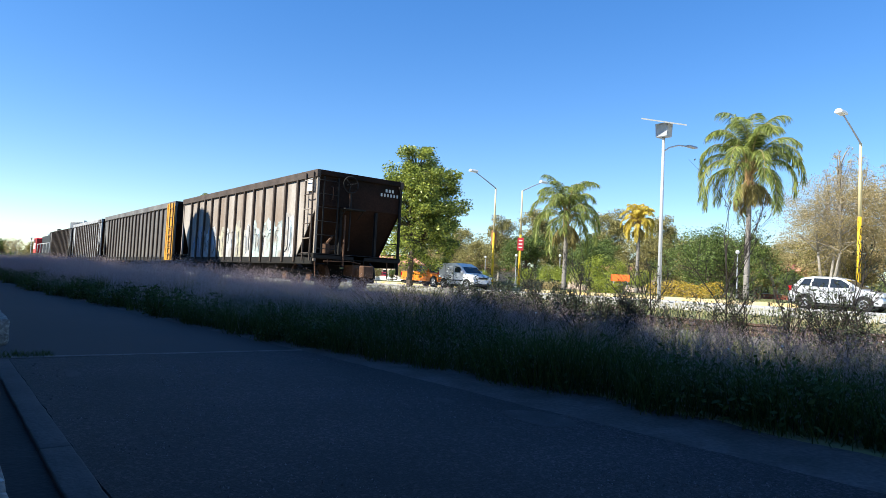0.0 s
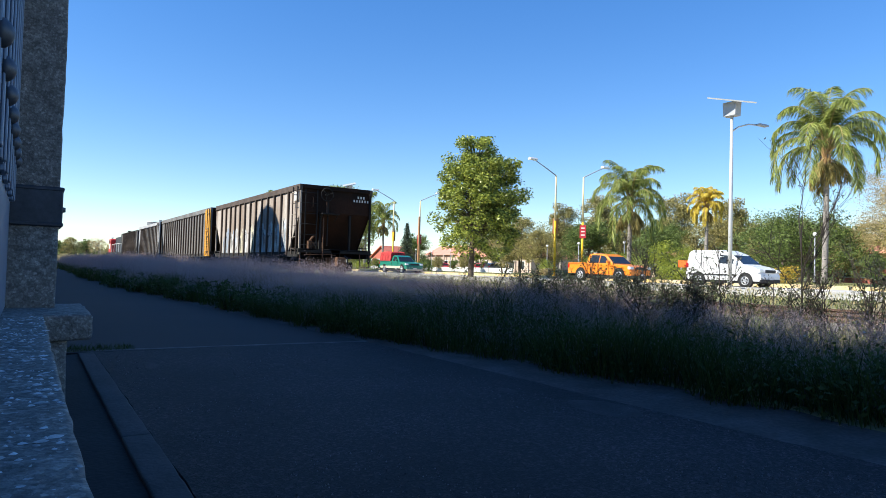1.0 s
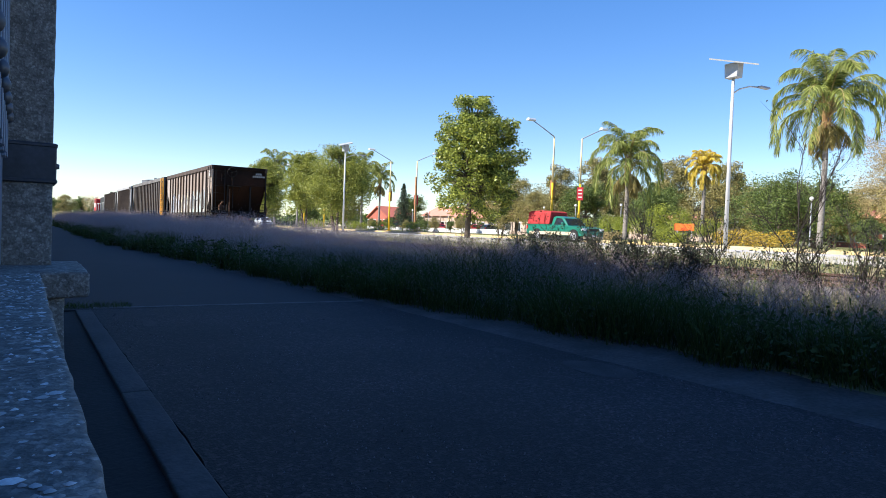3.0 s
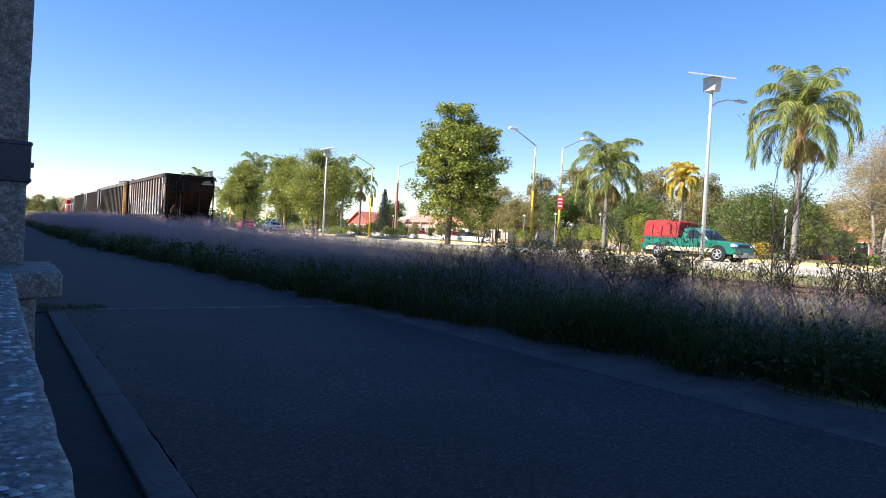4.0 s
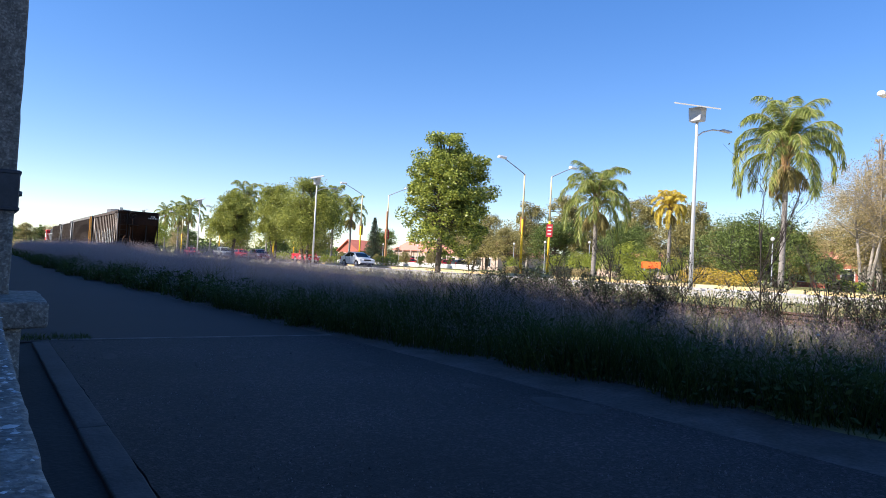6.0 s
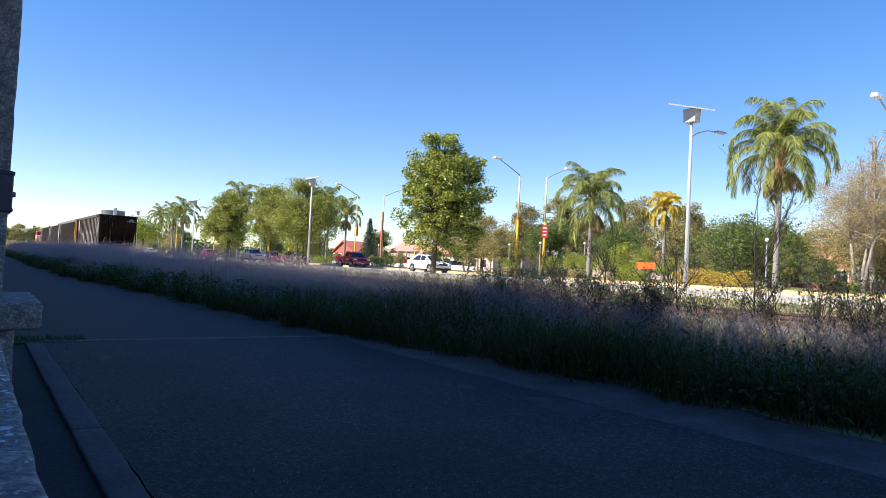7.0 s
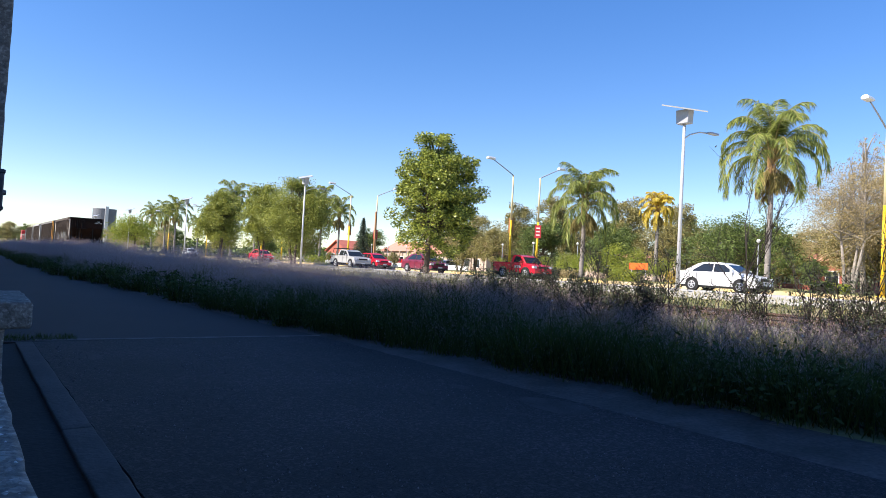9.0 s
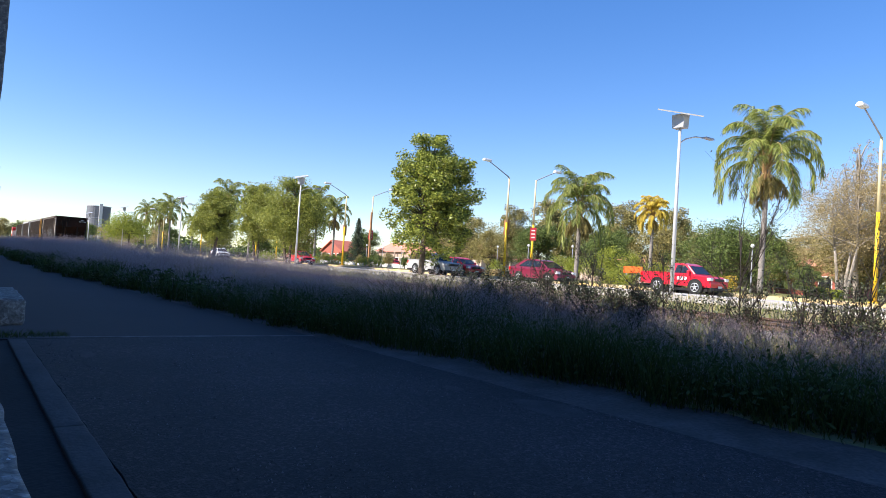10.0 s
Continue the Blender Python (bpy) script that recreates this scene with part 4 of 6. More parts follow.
def hatchback(label, coat, group="moving traffic on the avenue"):
    body = [(-1.95, 0.26), (-1.97, 0.52), (-1.88, 0.74), (-1.65, 0.88), (-1.0, 0.98), (1.6, 1.02), (1.92, 0.98), (1.98, 0.55), (1.92, 0.3)]
    cabin = [(-1.12, 0.96), (-0.35, 1.43), (0.05, 1.52), (1.0, 1.52), (1.45, 1.44), (1.88, 1.0)]
    panes = [[(-0.8, 1.02), (-0.28, 1.38), (0.18, 1.44), (0.18, 1.02)], [(0.24, 1.02), (0.24, 1.44), (0.9, 1.44), (0.98, 1.05)], [(1.05, 1.06), (0.98, 1.42), (1.32, 1.39), (1.52, 1.08)]]
    return vehicle("hatchback", label, "car", coat, 1.66, body, cabin, 0.17, (-1.22, 1.25), 0.30, panes, [(-0.75, 0.35, 0.97), (0.21, 0.35, 1.0), (1.0, 0.5, 1.0)], (0.74, 0.95), group=group)


def van(label, coat):
    body = [(-2.08, 0.28), (-2.1, 0.56), (-2.0, 0.8), (-1.75, 0.98), (-1.05, 1.12), (0.0, 1.16), (2.02, 1.16), (2.08, 0.6), (2.04, 0.32)]
    cabin = [(-1.2, 1.08), (-0.5, 1.62), (-0.2, 1.74), (0.1, 1.84), (1.75, 1.84), (1.95, 1.74), (2.05, 1.12)]
    panes = [[(-0.86, 1.14), (-0.38, 1.55), (0.12, 1.6), (0.12, 1.14)]]
    v = vehicle("van", label, "van", coat, 1.74, body, cabin, 0.1, (-1.3, 1.3), 0.31, panes, [(-0.8, 0.4, 1.1), (0.17, 0.4, 1.6), (1.15, 0.42, 1.7)], (0.8, 1.05))
    for x in (-0.885, 0.86):
        part("rubbing_strip", Shape().box(x, x + 0.025, -0.8, 1.9, 0.55, 0.62), DARK, v[0], bevel=0.008)
    return v


def pickup(label, coat, crew=True, L=5.2, lower=None, group="moving traffic on the avenue"):
    h = L / 2
    body = [(-h, 0.38), (-h - 0.02, 0.62), (-h + 0.06, 0.88), (-h + 0.3, 1.0), (-1.1, 1.08), (0.6, 1.1), (h - 0.02, 1.1), (h, 0.62), (h - 0.04, 0.45)]
    if crew:
        cabin = [(-1.25, 1.05), (-0.6, 1.58), (-0.2, 1.7), (0.6, 1.72), (0.85, 1.66), (1.0, 1.08)]
        panes = [[(-0.95, 1.12), (-0.48, 1.53), (-0.12, 1.6), (-0.08, 1.12)], [(-0.02, 1.12), (-0.05, 1.6), (0.62, 1.61), (0.78, 1.12)]]
        seams = [(-0.9, 0.45, 1.05), (-0.05, 0.45, 1.08), (0.85, 0.5, 1.08)]
    else:
        cabin = [(-1.3, 1.05), (-0.75, 1.58), (-0.4, 1.68), (0.05, 1.68), (0.22, 1.62), (0.3, 1.08)]
        panes = [[(-1.02, 1.12), (-0.62, 1.52), (-0.1, 1.58), (0.02, 1.12)]]
        seams = [(-1.0, 0.45, 1.05), (0.12, 0.45, 1.08)]
    v = vehicle("pickup_truck", label, "pickup", coat, 1.82, body, cabin, 0.16, (-h + 0.9, h - 1.15), 0.37, panes, seams, (0.84, 0.92), lower, group)
    b0 = 1.06 if crew else 0.36
    part("load_bed", Shape().box(-0.8, 0.8, b0, h - 0.08, 1.09, 1.112), SEAM, v[0])
    part("bed_rail", Shape().box(-0.92, -0.8, b0, h - 0.02, 1.08, 1.14).box(0.8, 0.92, b0, h - 0.02, 1.08, 1.14).box(-0.8, 0.8, h - 0.1, h - 0.02, 1.08, 1.14), coat, v[0], bevel=0.012)
    return v


COAT = {
    "white": paint("white_car_paint", (0.78, 0.78, 0.77)),
    "silver": paint("silver_car_paint", (0.55, 0.56, 0.57), 0.3, 0.6, 0.3),
    "orange": paint("orange_car_paint", (0.78, 0.22, 0.015)),
    "green": paint("green_car_paint", (0.012, 0.16, 0.11)),
    "red": paint("red_car_paint", (0.60, 0.012, 0.03)),
    "maroon": paint("maroon_car_paint", (0.17, 0.012, 0.035)),
    "grey": paint("grey_car_paint", (0.38, 0.38, 0.37)),
}
NEAR, FAR, ROAD_Z = 30.4, 32.9, 0.222
TRAFFIC = []  # vehicle, wheels, wheel radius, lane, place of its middle at 0 s, metres a second


def drive(made, lane, y0, speed):
    TRAFFIC.append((*made, lane, y0, speed))
    return made[0]


drive(hatchback("silver hatchback car driving on the avenue", COAT["silver"]), FAR, 11.7, 11.0)
drive(van("small white panel van driving on the avenue", COAT["white"]), NEAR, 35.7, 16.2)
v = drive(pickup("orange crew-cab pickup truck driving on the avenue", COAT["orange"], True, 5.2), NEAR, 39.9, 12.05)
v = drive(pickup("dark green pickup truck with a red canvas cover", COAT["green"], False, 5.5, CREAM), NEAR, 65.8, 11.45)
part("lower_band", Shape().box(-0.918, -0.9, -2.0, 2.4, 0.45, 0.66).box(0.9, 0.918, -2.0, 2.4, 0.45, 0.66), CREAM, v, "beige lower panels", bevel=0.004)
CANVAS = mat("red_canvas", (0.42, 0.035, 0.035), 0.85, 0.0, 0.2, 3, 25, 0.4)
hood = [(0.45, 1.14), (0.45, 1.95), (0.6, 2.04), (1.5, 2.08), (2.5, 2.04), (2.66, 1.95), (2.68, 1.14)]
part("canvas_cover", Shape().prism(hood, -0.9, 0.9, lambda z: 0.0 if z < 1.8 else 0.22 * (z - 1.8) / 0.28), CANVAS, v, "red canvas load cover", bevel=0.06, segments=2)
for y in (0.95, 1.5, 2.1):
    part("canvas_rib", Shape().box(-0.912, -0.9, y - 0.03, y + 0.03, 1.14, 1.86), CANVAS, v)
drive(sedan("white saloon car driving on the avenue", COAT["white"]), 31.6, 140.3, 13.62)
v = drive(pickup("small bright red pickup truck with white side lettering", COAT["red"], False, 4.4), FAR, 155.5, 13.5)
for k in range(3):
    part("lettering_bar", Shape().box(-0.916, -0.9, -0.8 + 0.22 * k, -0.64 + 0.22 * k, 0.74, 0.92), PLATE, v)
drive(sedan("maroon red saloon car driving on the avenue", COAT["maroon"]), NEAR, 166.8, 13.77)
drive(hatchback("bright red hatchback car driving on the avenue", COAT["red"]), FAR, 185.5, 14.5)
v = drive(pickup("silver-white crew-cab pickup truck with a roof rack", COAT["grey"], True, 5.0), NEAR, 186.8, 14.6)
rack = Shape()
for x in (-0.66, 0.66):
    rack.box(x - 0.03, x + 0.03, -0.5, 2.3, 1.80, 1.85)
for y in (-0.3, 0.6, 1.5, 2.2):
    rack.box(-0.7, 0.7, y - 0.03, y + 0.03, 1.78, 1.82)
for y in (1.5, 2.2):
    for x in (-0.84, 0.84):
        rack.tube([(x * 0.8, y, 1.8), (x, y, 1.12)], 0.025, 6)
part("roof_rack", rack, DARK, v, "dark ladder rack")
drive(sedan("red saloon car driving far off on the avenue", COAT["red"]), NEAR, 194.8, 12.9)
drive(sedan("white saloon car far off on the avenue", COAT["white"]), FAR, 295.0, 19.5)


def motions():
    """All that moves: the train leaves, the traffic comes on."""
    for ob, y, wheels in train:
        walk(ob, [(t, pose(TRAIN_X, TRAIN_Y + y + 6.69 * t, RAIL_Z)) for t in (0, 2.5, 5, 7.5, 10)])
    for ob, y, wheels in train[:2]:
        for w in wheels:
            p = w.matrix_basis.translation.copy()
            walk(w, [(t, pose(*p, -math.degrees(6.69 * t / 0.42))) for t in np.arange(0, 10.05, 0.0666667)])
    for ob, wheels, r, lane, y0, speed in TRAFFIC:
        walk(ob, [(t, pose(lane, y0 - speed * t, ROAD_Z)) for t in (0, 2.5, 5, 7.5, 10)])
        t0, t1 = max(0.0, (y0 - 60) / speed), min(10.0, (y0 - 5) / speed)
        if t1 - t0 < 0.2:
            continue
        f0, f1 = math.floor(t0 * FPS), math.ceil(t1 * FPS)
        for w in wheels[::2]:
            p = w.matrix_basis.translation.copy()
            rows = [(k / FPS, pose(*p, math.degrees(speed * (k - f0) / FPS / r) % 360)) for k in range(f0, f1 + 1)]
            if f0 > 0:
                rows.insert(0, (0.0, pose(*p)))
            if f1 < 300:
                rows.append((10.0, rows[-1][1]))
            walk(w, rows)


# ---- trees ----
ASH_LEAF = leaf_mat("ash_leaf", (0.46, 0.49, 0.09), (0.05, 0.09, 0.018), 0.26, 0.36)
WILLOW_LEAF = leaf_mat("light_green_leaf", (0.42, 0.43, 0.085), (0.12, 0.155, 0.03), 0.26)
OLIVE_LEAF = leaf_mat("olive_leaf", (0.46, 0.39, 0.14), (0.10, 0.10, 0.036), 0.2)
DARK_LEAF = leaf_mat("dark_green_leaf", (0.20, 0.26, 0.062), (0.026, 0.048, 0.013), 0.18)
BROWN_LEAF = leaf_mat("autumn_leaf", (0.54, 0.42, 0.20), (0.26, 0.21, 0.10), 0.3)
GOLD_LEAF = leaf_mat("yellow_leaf", (0.62, 0.42, 0.05), (0.36, 0.27, 0.05), 0.3)
LIME_LEAF = leaf_mat("yellow_green_leaf", (0.36, 0.38, 0.05), (0.17, 0.23, 0.04), 0.35)
PALM_LEAF = leaf_mat("palm_leaflet", (0.40, 0.43, 0.10), (0.07, 0.11, 0.025), 0.28, 0.5)
PALM_BOOT = mat("palm_boot", (0.46, 0.28, 0.13), 0.9, 0, 0.3, 5, 30, 0.4)
FROND_STALK = mat("frond_stalk", (0.40, 0.30, 0.12), 0.7, 0, 0.2, 5, 30, 0.1)
DRY_FROND = leaf_mat("dry_palm_leaflet", (0.48, 0.38, 0.13), (0.16, 0.14, 0.05), 0.3)
GOLD_FROND = leaf_mat("yellow_palm_leaflet", (0.80, 0.62, 0.09), (0.50, 0.38, 0.06), 0.35)
CONIFER_LEAF = leaf_mat("conifer_needle", (0.06, 0.085, 0.045), (0.025, 0.04, 0.025), 0.15)


def tree(at, label, seed, height, radius, bottom, leaf, count, size, bark=BARK, clusters=70, trunk_r=0.14, squash=1.0, spread=0.55, forks=7, trunks=1, top_heavy=0.0, shape=0.45, category="tree", name="tree", group="", shift=(0, 0)):
    """Trunk, limbs that reach to the leaf clumps, and a crown of single leaves with gaps."""
    rng = np.random.default_rng(seed)
    t = thing(name, at, label, category, group)
    mid = (bottom + height) / 2
    half = (height - bottom) / 2
    # clump centres inside an uneven crown
    d = unit(rng.normal(size=(clusters, 3)))
    lump = np.array([1 + 0.28 * noise.noise(Vector(tuple(v * 1.7)) + Vector((seed, 0, 0))) + 0.12 * noise.noise(Vector(tuple(v * 4.1))) for v in d])
    rad = rng.random(clusters) ** shape
    c = d * (rad * lump)[:, None] * np.array([radius, radius, half])
    c[:, :2] *= (1 - 0.30 * np.clip(c[:, 2:] / half, -1, 1)) if top_heavy == 0 else (1 + top_heavy * np.clip(c[:, 2:] / half, -1, 1))
    c[:, 2] = np.minimum(c[:, 2], 0.92 * half - 0.3 * np.hypot(c[:, 0], c[:, 1]) * half / (4 * radius))
    c += np.array([shift[0], shift[1], mid])
    wood = Shape()
    bases = []
    for k in range(trunks):
        a = rng.uniform(0, 6.28)
        off = Vector((math.cos(a), math.sin(a), 0)) * (0.0 if trunks == 1 else 0.25)
        b = Vector((0, 0, -0.1)) + off
        f = Vector((rng.normal() * 0.15, rng.normal() * 0.15, bottom + 0.25 * (height - bottom))) + off * (3 if trunks > 1 else 1)
        m = (b + f) / 2 + Vector((rng.normal() * 0.06, rng.normal() * 0.06, 0))
        rr = trunk_r / math.sqrt(trunks)
        wood.tube([b, b + (m - b) * 0.15, m, f], [rr * 1.5, rr * 1.1, rr, rr * 0.75], 9)
        crown_top = Vector((f.x, f.y, height - 0.2 * half))
        wood.tube([f, (f + crown_top) / 2 + Vector((rng.normal() * 0.2, rng.normal() * 0.2, 0)), crown_top], [rr * 0.75, rr * 0.45, rr * 0.1], 7)
        bases.append((f, crown_top, rr))
    part("trunk", wood, bark, t, smooth=True)
    limbs = Shape()
    for i in range(clusters):
        f, ct, rr = bases[i % len(bases)]
        p = Vector(tuple(c[i]))
        u = min(max((p.z - f.z) / max(ct.z - f.z, 0.1) - 0.25, 0.0), 0.9)
        s0 = f.lerp(ct, u) if p.z > f.z else f.lerp(ct, 0.0)
        bend = (s0 + p) / 2 + Vector((0, 0, 0.12 * (p - s0).length)) + Vector(tuple(rng.normal(size=3) * 0.08 * (p - s0).length))
        r0 = rr * (0.42 if i % forks == 0 else 0.2)
        limbs.tube([s0, bend, p], [r0, r0 * 0.6, r0 * 0.15], 5, False)
    part("limb_system", limbs, bark, t, smooth=True)
    per = count // clusters
    pts = np.repeat(c, per, 0) + np.clip(rng.normal(size=(clusters * per, 3)), -1.7, 1.7) * radius * spread * 0.33 * np.repeat(rng.uniform(0.6, 1.25, clusters), per)[:, None] * np.array([1, 1, 0.8 * squash])
    q = leaves(pts, size, size * 0.5, rng)
    part("crown", array_mesh("crown", q, np.full(len(q), 4), leaf), leaf, t)
    return t


def frond(rng, start, heading, rise, length, bend, leaflet, pieces, spine, wide=0.018, power=1.7):
    """One arching palm leaf: a stalk that bends over, with two rows of leaflets that fan out and droop at their tips."""
    out = np.array([math.cos(heading), math.sin(heading), 0.0])
    side = np.array([-math.sin(heading), math.cos(heading), 0.0])
    up = np.array([0, 0, 1.0])
    ts = np.linspace(0, 1, 14)
    sway = rng.uniform(-0.25, 0.25)
    p, curve = np.array(start, dtype=float), []
    for t in ts:
        curve.append(p.copy())
        a = max(rise - bend * t ** power, -1.5)
        p = p + ((out + side * sway * t) * 0.80 * math.cos(a) + up * math.sin(a)) * length / 13
    curve = np.array(curve)
    spine.tube([tuple(c) for c in curve], [0.045 * (1 - 0.88 * t) for t in ts], 4, False)
    for sgn in (-1, 1):
        t = np.linspace(0.22, 1.0, pieces) + rng.uniform(-0.008, 0.008, pieces)
        c = np.stack([np.interp(t, ts, curve[:, k]) for k in range(3)], 1)
        a = np.maximum(rise - bend * np.clip(t, 0, 1) ** power, -1.5)[:, None]
        along = out * np.cos(a) + up * np.sin(a)
        over = up * np.cos(a) - out * np.sin(a)
        L = leaflet * np.clip(1.3 * np.sin(np.pi * np.clip(0.06 + 0.80 * t, 0, 1)), 0.35, 1) * rng.uniform(0.8, 1.2, pieces)
        d = unit(sgn * side * rng.uniform(0.55, 1.0, (pieces, 1)) + along * rng.uniform(0.5, 0.9, (pieces, 1)) + over * rng.uniform(-0.35, 0.35, (pieces, 1)) - up * 0.5)
        m = c + d * L[:, None] * 0.55
        tip = m + unit(d * 0.8 - up * rng.uniform(0.45, 1.0, (pieces, 1))) * L[:, None] * 0.5
        w = unit(np.cross(d, rng.normal(size=(pieces, 3)))) * wide
        yield np.stack([c - w * 0.5, c + w * 0.5, m + w, m - w], 1)
        yield np.stack([m - w, m + w, tip + w * 0.15, tip - w * 0.15], 1)


def palm(at, label, seed, height, crown, leaf=None, count=20, trunk_r=0.17, skirt=6, pieces=46, bark=PALM_BARK, wide=0.018):
    """Trunk, old leaf bases, upright young fronds inside arching older ones, dry ones hanging below."""
    rng = np.random.default_rng(seed)
    p = thing("palm_tree", at, label, "palm tree", "palms along the avenue")
    zs = np.linspace(-0.1, height, 14)
    s = Shape().tube([(0.05 * math.sin(z * 0.5), 0.04 * math.cos(z * 0.4), z) for z in zs], [trunk_r * (1.35 if i == 0 else 1.0 + 0.06 * (i % 2) - 0.015 * i) for i in range(14)], 12)
    part("trunk", s, bark, p, smooth=True)
    s = Shape()
    for k in range(34):
        a, z = k * 2.4, height - 1.0 + 0.05 * k
        s.tube([(0.1 * math.cos(a), 0.1 * math.sin(a), z - 0.25), (0.24 * math.cos(a), 0.24 * math.sin(a), z + 0.35)], [0.075, 0.025], 4)
    part("boot", s, PALM_BOOT, p, "fibrous brown leaf bases")
    for nm, n, lf, old in (("frond", count, leaf or PALM_LEAF, False), ("dry_frond", skirt, DRY_FROND, True)):
        for k in range(n):
            spine = Shape()
            a = k * 2.399 + rng.uniform(-0.3, 0.3)
            u = k / max(n - 1, 1)
            rise = radians(90 - 60 * u + rng.uniform(-7, 7)) if not old else radians(-30 + rng.uniform(-25, 20))
            L = crown * (1.22 + 0.16 * min(1, 2 * u)) * rng.uniform(0.88, 1.1) if not old else crown * rng.uniform(0.42, 0.62)
            bend = radians(100 + 92 * u + rng.uniform(-14, 14)) if not old else radians(60)
            z0 = height + 0.35 - 0.55 * u if not old else height - 0.35
            q = np.concatenate(list(frond(rng, (0.1 * math.cos(a), 0.1 * math.sin(a), z0), a, rise, L, bend, crown * (0.23 if not old else 0.17), pieces, spine, wide, 1.9 - 0.75 * u)))
            f = part(nm, array_mesh(nm, q, np.full(len(q), 4), lf), lf, p)
            part("stalk", spine, FROND_STALK, f)
    return p


# along the near side of the avenue
tree(pose(27.2, 38.1, 0.12, 0, 0, 165), "leafy green ash tree with a straight trunk", 3, 10.4, 3.3, 1.35, ASH_LEAF, 42000, 0.225, clusters=300, trunk_r=0.2, spread=0.27, shape=0.38, top_heavy=-0.2, shift=(-0.55, 0.22))
tree(pose(27.2, 61.3, 0.12), "broad light green tree with forked trunks", 4, 8.6, 3.3, 1.5, WILLOW_LEAF, 44000, 0.19, clusters=170, trunk_r=0.22, trunks=3, spread=0.42, shape=0.42, top_heavy=-0.12)
tree(pose(27.3, 70.0, 0.12), "slim light green tree among others", 5, 9.2, 2.6, 1.9, WILLOW_LEAF, 30000, 0.21, clusters=120, trunk_r=0.14, trunks=2, spread=0.44, shape=0.42, top_heavy=-0.12)
tree(pose(27.3, 86.0, 0.12), "round light green tree with two trunks", 6, 9.2, 2.9, 1.6, WILLOW_LEAF, 36000, 0.23, clusters=150, trunk_r=0.2, trunks=2, spread=0.42, shape=0.42, top_heavy=-0.12)
tree(pose(27.3, 138, 0.15), "small yellow-green street tree", 7, 7.2, 4.2, 2.2, LIME_LEAF, 10000, 0.32, clusters=90, trunk_r=0.16)
# park trees beyond the avenue
olive = tree(pose(55, 66, 0.4), "olive-brown tree in the park", 8, 7.4, 3.8, 1.2, OLIVE_LEAF, 20000, 0.2, clusters=90, trunk_r=0.18, trunks=2, spread=0.36, shape=0.4, group="park trees")
dark = tree(pose(60, 58, 0.4), "dark green tree in the park", 9, 7.6, 3.6, 1.0, DARK_LEAF, 18000, 0.21, clusters=80, trunk_r=0.18, spread=0.36, shape=0.4, group="park trees")
tall = tree(pose(66, 62, 0.4), "tall thin grey-green tree in the park", 10, 11.8, 3.2, 3.0, OLIVE_LEAF, 19000, 0.26, bark=PALE_BARK, clusters=60, trunk_r=0.2, spread=0.5, group="park trees")
brown = tree(pose(52, 19.5, 0.4), "brown autumn tree with thinning leaves", 11, 10.6, 4.4, 1.6, BROWN_LEAF, 26000, 0.115, bark=PALE_BARK, clusters=120, trunk_r=0.2, trunks=3, spread=0.3, shape=0.5, group="park trees")
lime = tree(pose(46.5, 34, 0.3), "yellow-green shrub in the planted strip", 12, 2.9, 1.9, 0.2, LIME_LEAF, 3500, 0.16, clusters=40, trunk_r=0.08, trunks=3, category="shrub", name="shrub", group="park shrubs")
hedge = tree(pose(49, 26.2, 0.3), "large dense dark green ficus tree", 13, 5.9, 4.6, 0.3, DARK_LEAF, 26000, 0.16, clusters=120, trunk_r=0.2, trunks=3, spread=0.32, shape=0.36, group="park trees")
bare = tree(pose(54, 14.6, 0.4), "tall thin poplar, almost bare, with brown leaves", 14, 13.2, 1.6, 2.0, BROWN_LEAF, 4200, 0.12, bark=PALE_BARK, clusters=120, trunk_r=0.2, spread=0.3, forks=3, group="park trees")


def turned(x, y, z, s, a, src):
    m = pose(x, y, z, 0, 0, a)
    c = copy_thing(src, m)
    c.scale = (s, s, s)
    return c


for x, y, s, a, src in ((58, 73, 0.9, 80, olive), (52, 58.5, 0.72, 200, olive), (64, 50, 0.95, 20, dark), (70, 74, 1.0, 140, tall), (75, 56, 1.05, 260, tall),
                        (58, 46, 0.8, 100, dark), (66, 44.5, 0.95, 40, olive), (72, 46, 0.9, 300, tall), (70, 39, 0.85, 150, olive), (62, 35, 0.8, 70, olive), (78, 40, 1.0, 10, dark),
                        (66, 31, 0.75, 190, olive), (56, 30.5, 0.78, 20, dark), (64, 24, 0.9, 10, brown), (60, 21, 0.95, 220, olive), (56, 16.2, 1.05, 70, brown),
                        (50, 11, 0.9, 160, brown), (62, 17, 1.15, 300, brown), (60, 12, 0.8, 40, dark), (58, 17.0, 0.92, 90, bare), (51, 12.3, 0.95, 170, bare), (68, 20, 0.9, 200, bare), (56.5, 20.1, 1.0, 30, bare), (58.5, 22.0, 0.88, 250, bare), (63, 21.0, 1.05, 120, bare),
                        (45, 19.0, 0.30, 90, dark), (74, 64, 1.1, 60, olive), (84, 52, 1.1, 90, olive), (88, 44, 1.2, 170, dark), (85, 36, 1.0, 240, olive), (84, 29, 1.0, 20, dark),
                        (75, 26, 0.9, 100, olive), (46.0, 40, 0.8, 50, lime), (47, 36.5, 1.15, 150, lime), (46, 31, 0.7, 250, lime), (48.5, 44, 0.85, 20, lime), (50, 48, 0.75, 120, lime), (47, 52, 0.6, 0, lime), (59.5, 88, 0.28, 40, dark), (59, 92.5, 0.33, 120, olive), (60, 97, 0.3, 200, dark), (59.5, 103, 0.26, 10, olive), (60, 110, 0.34, 80, dark), (60, 118, 0.3, 160, olive), (60, 126, 0.36, 250, dark), (59, 84, 0.4, 300, olive)):
    turned(x, y, 0.35, s, a, src)

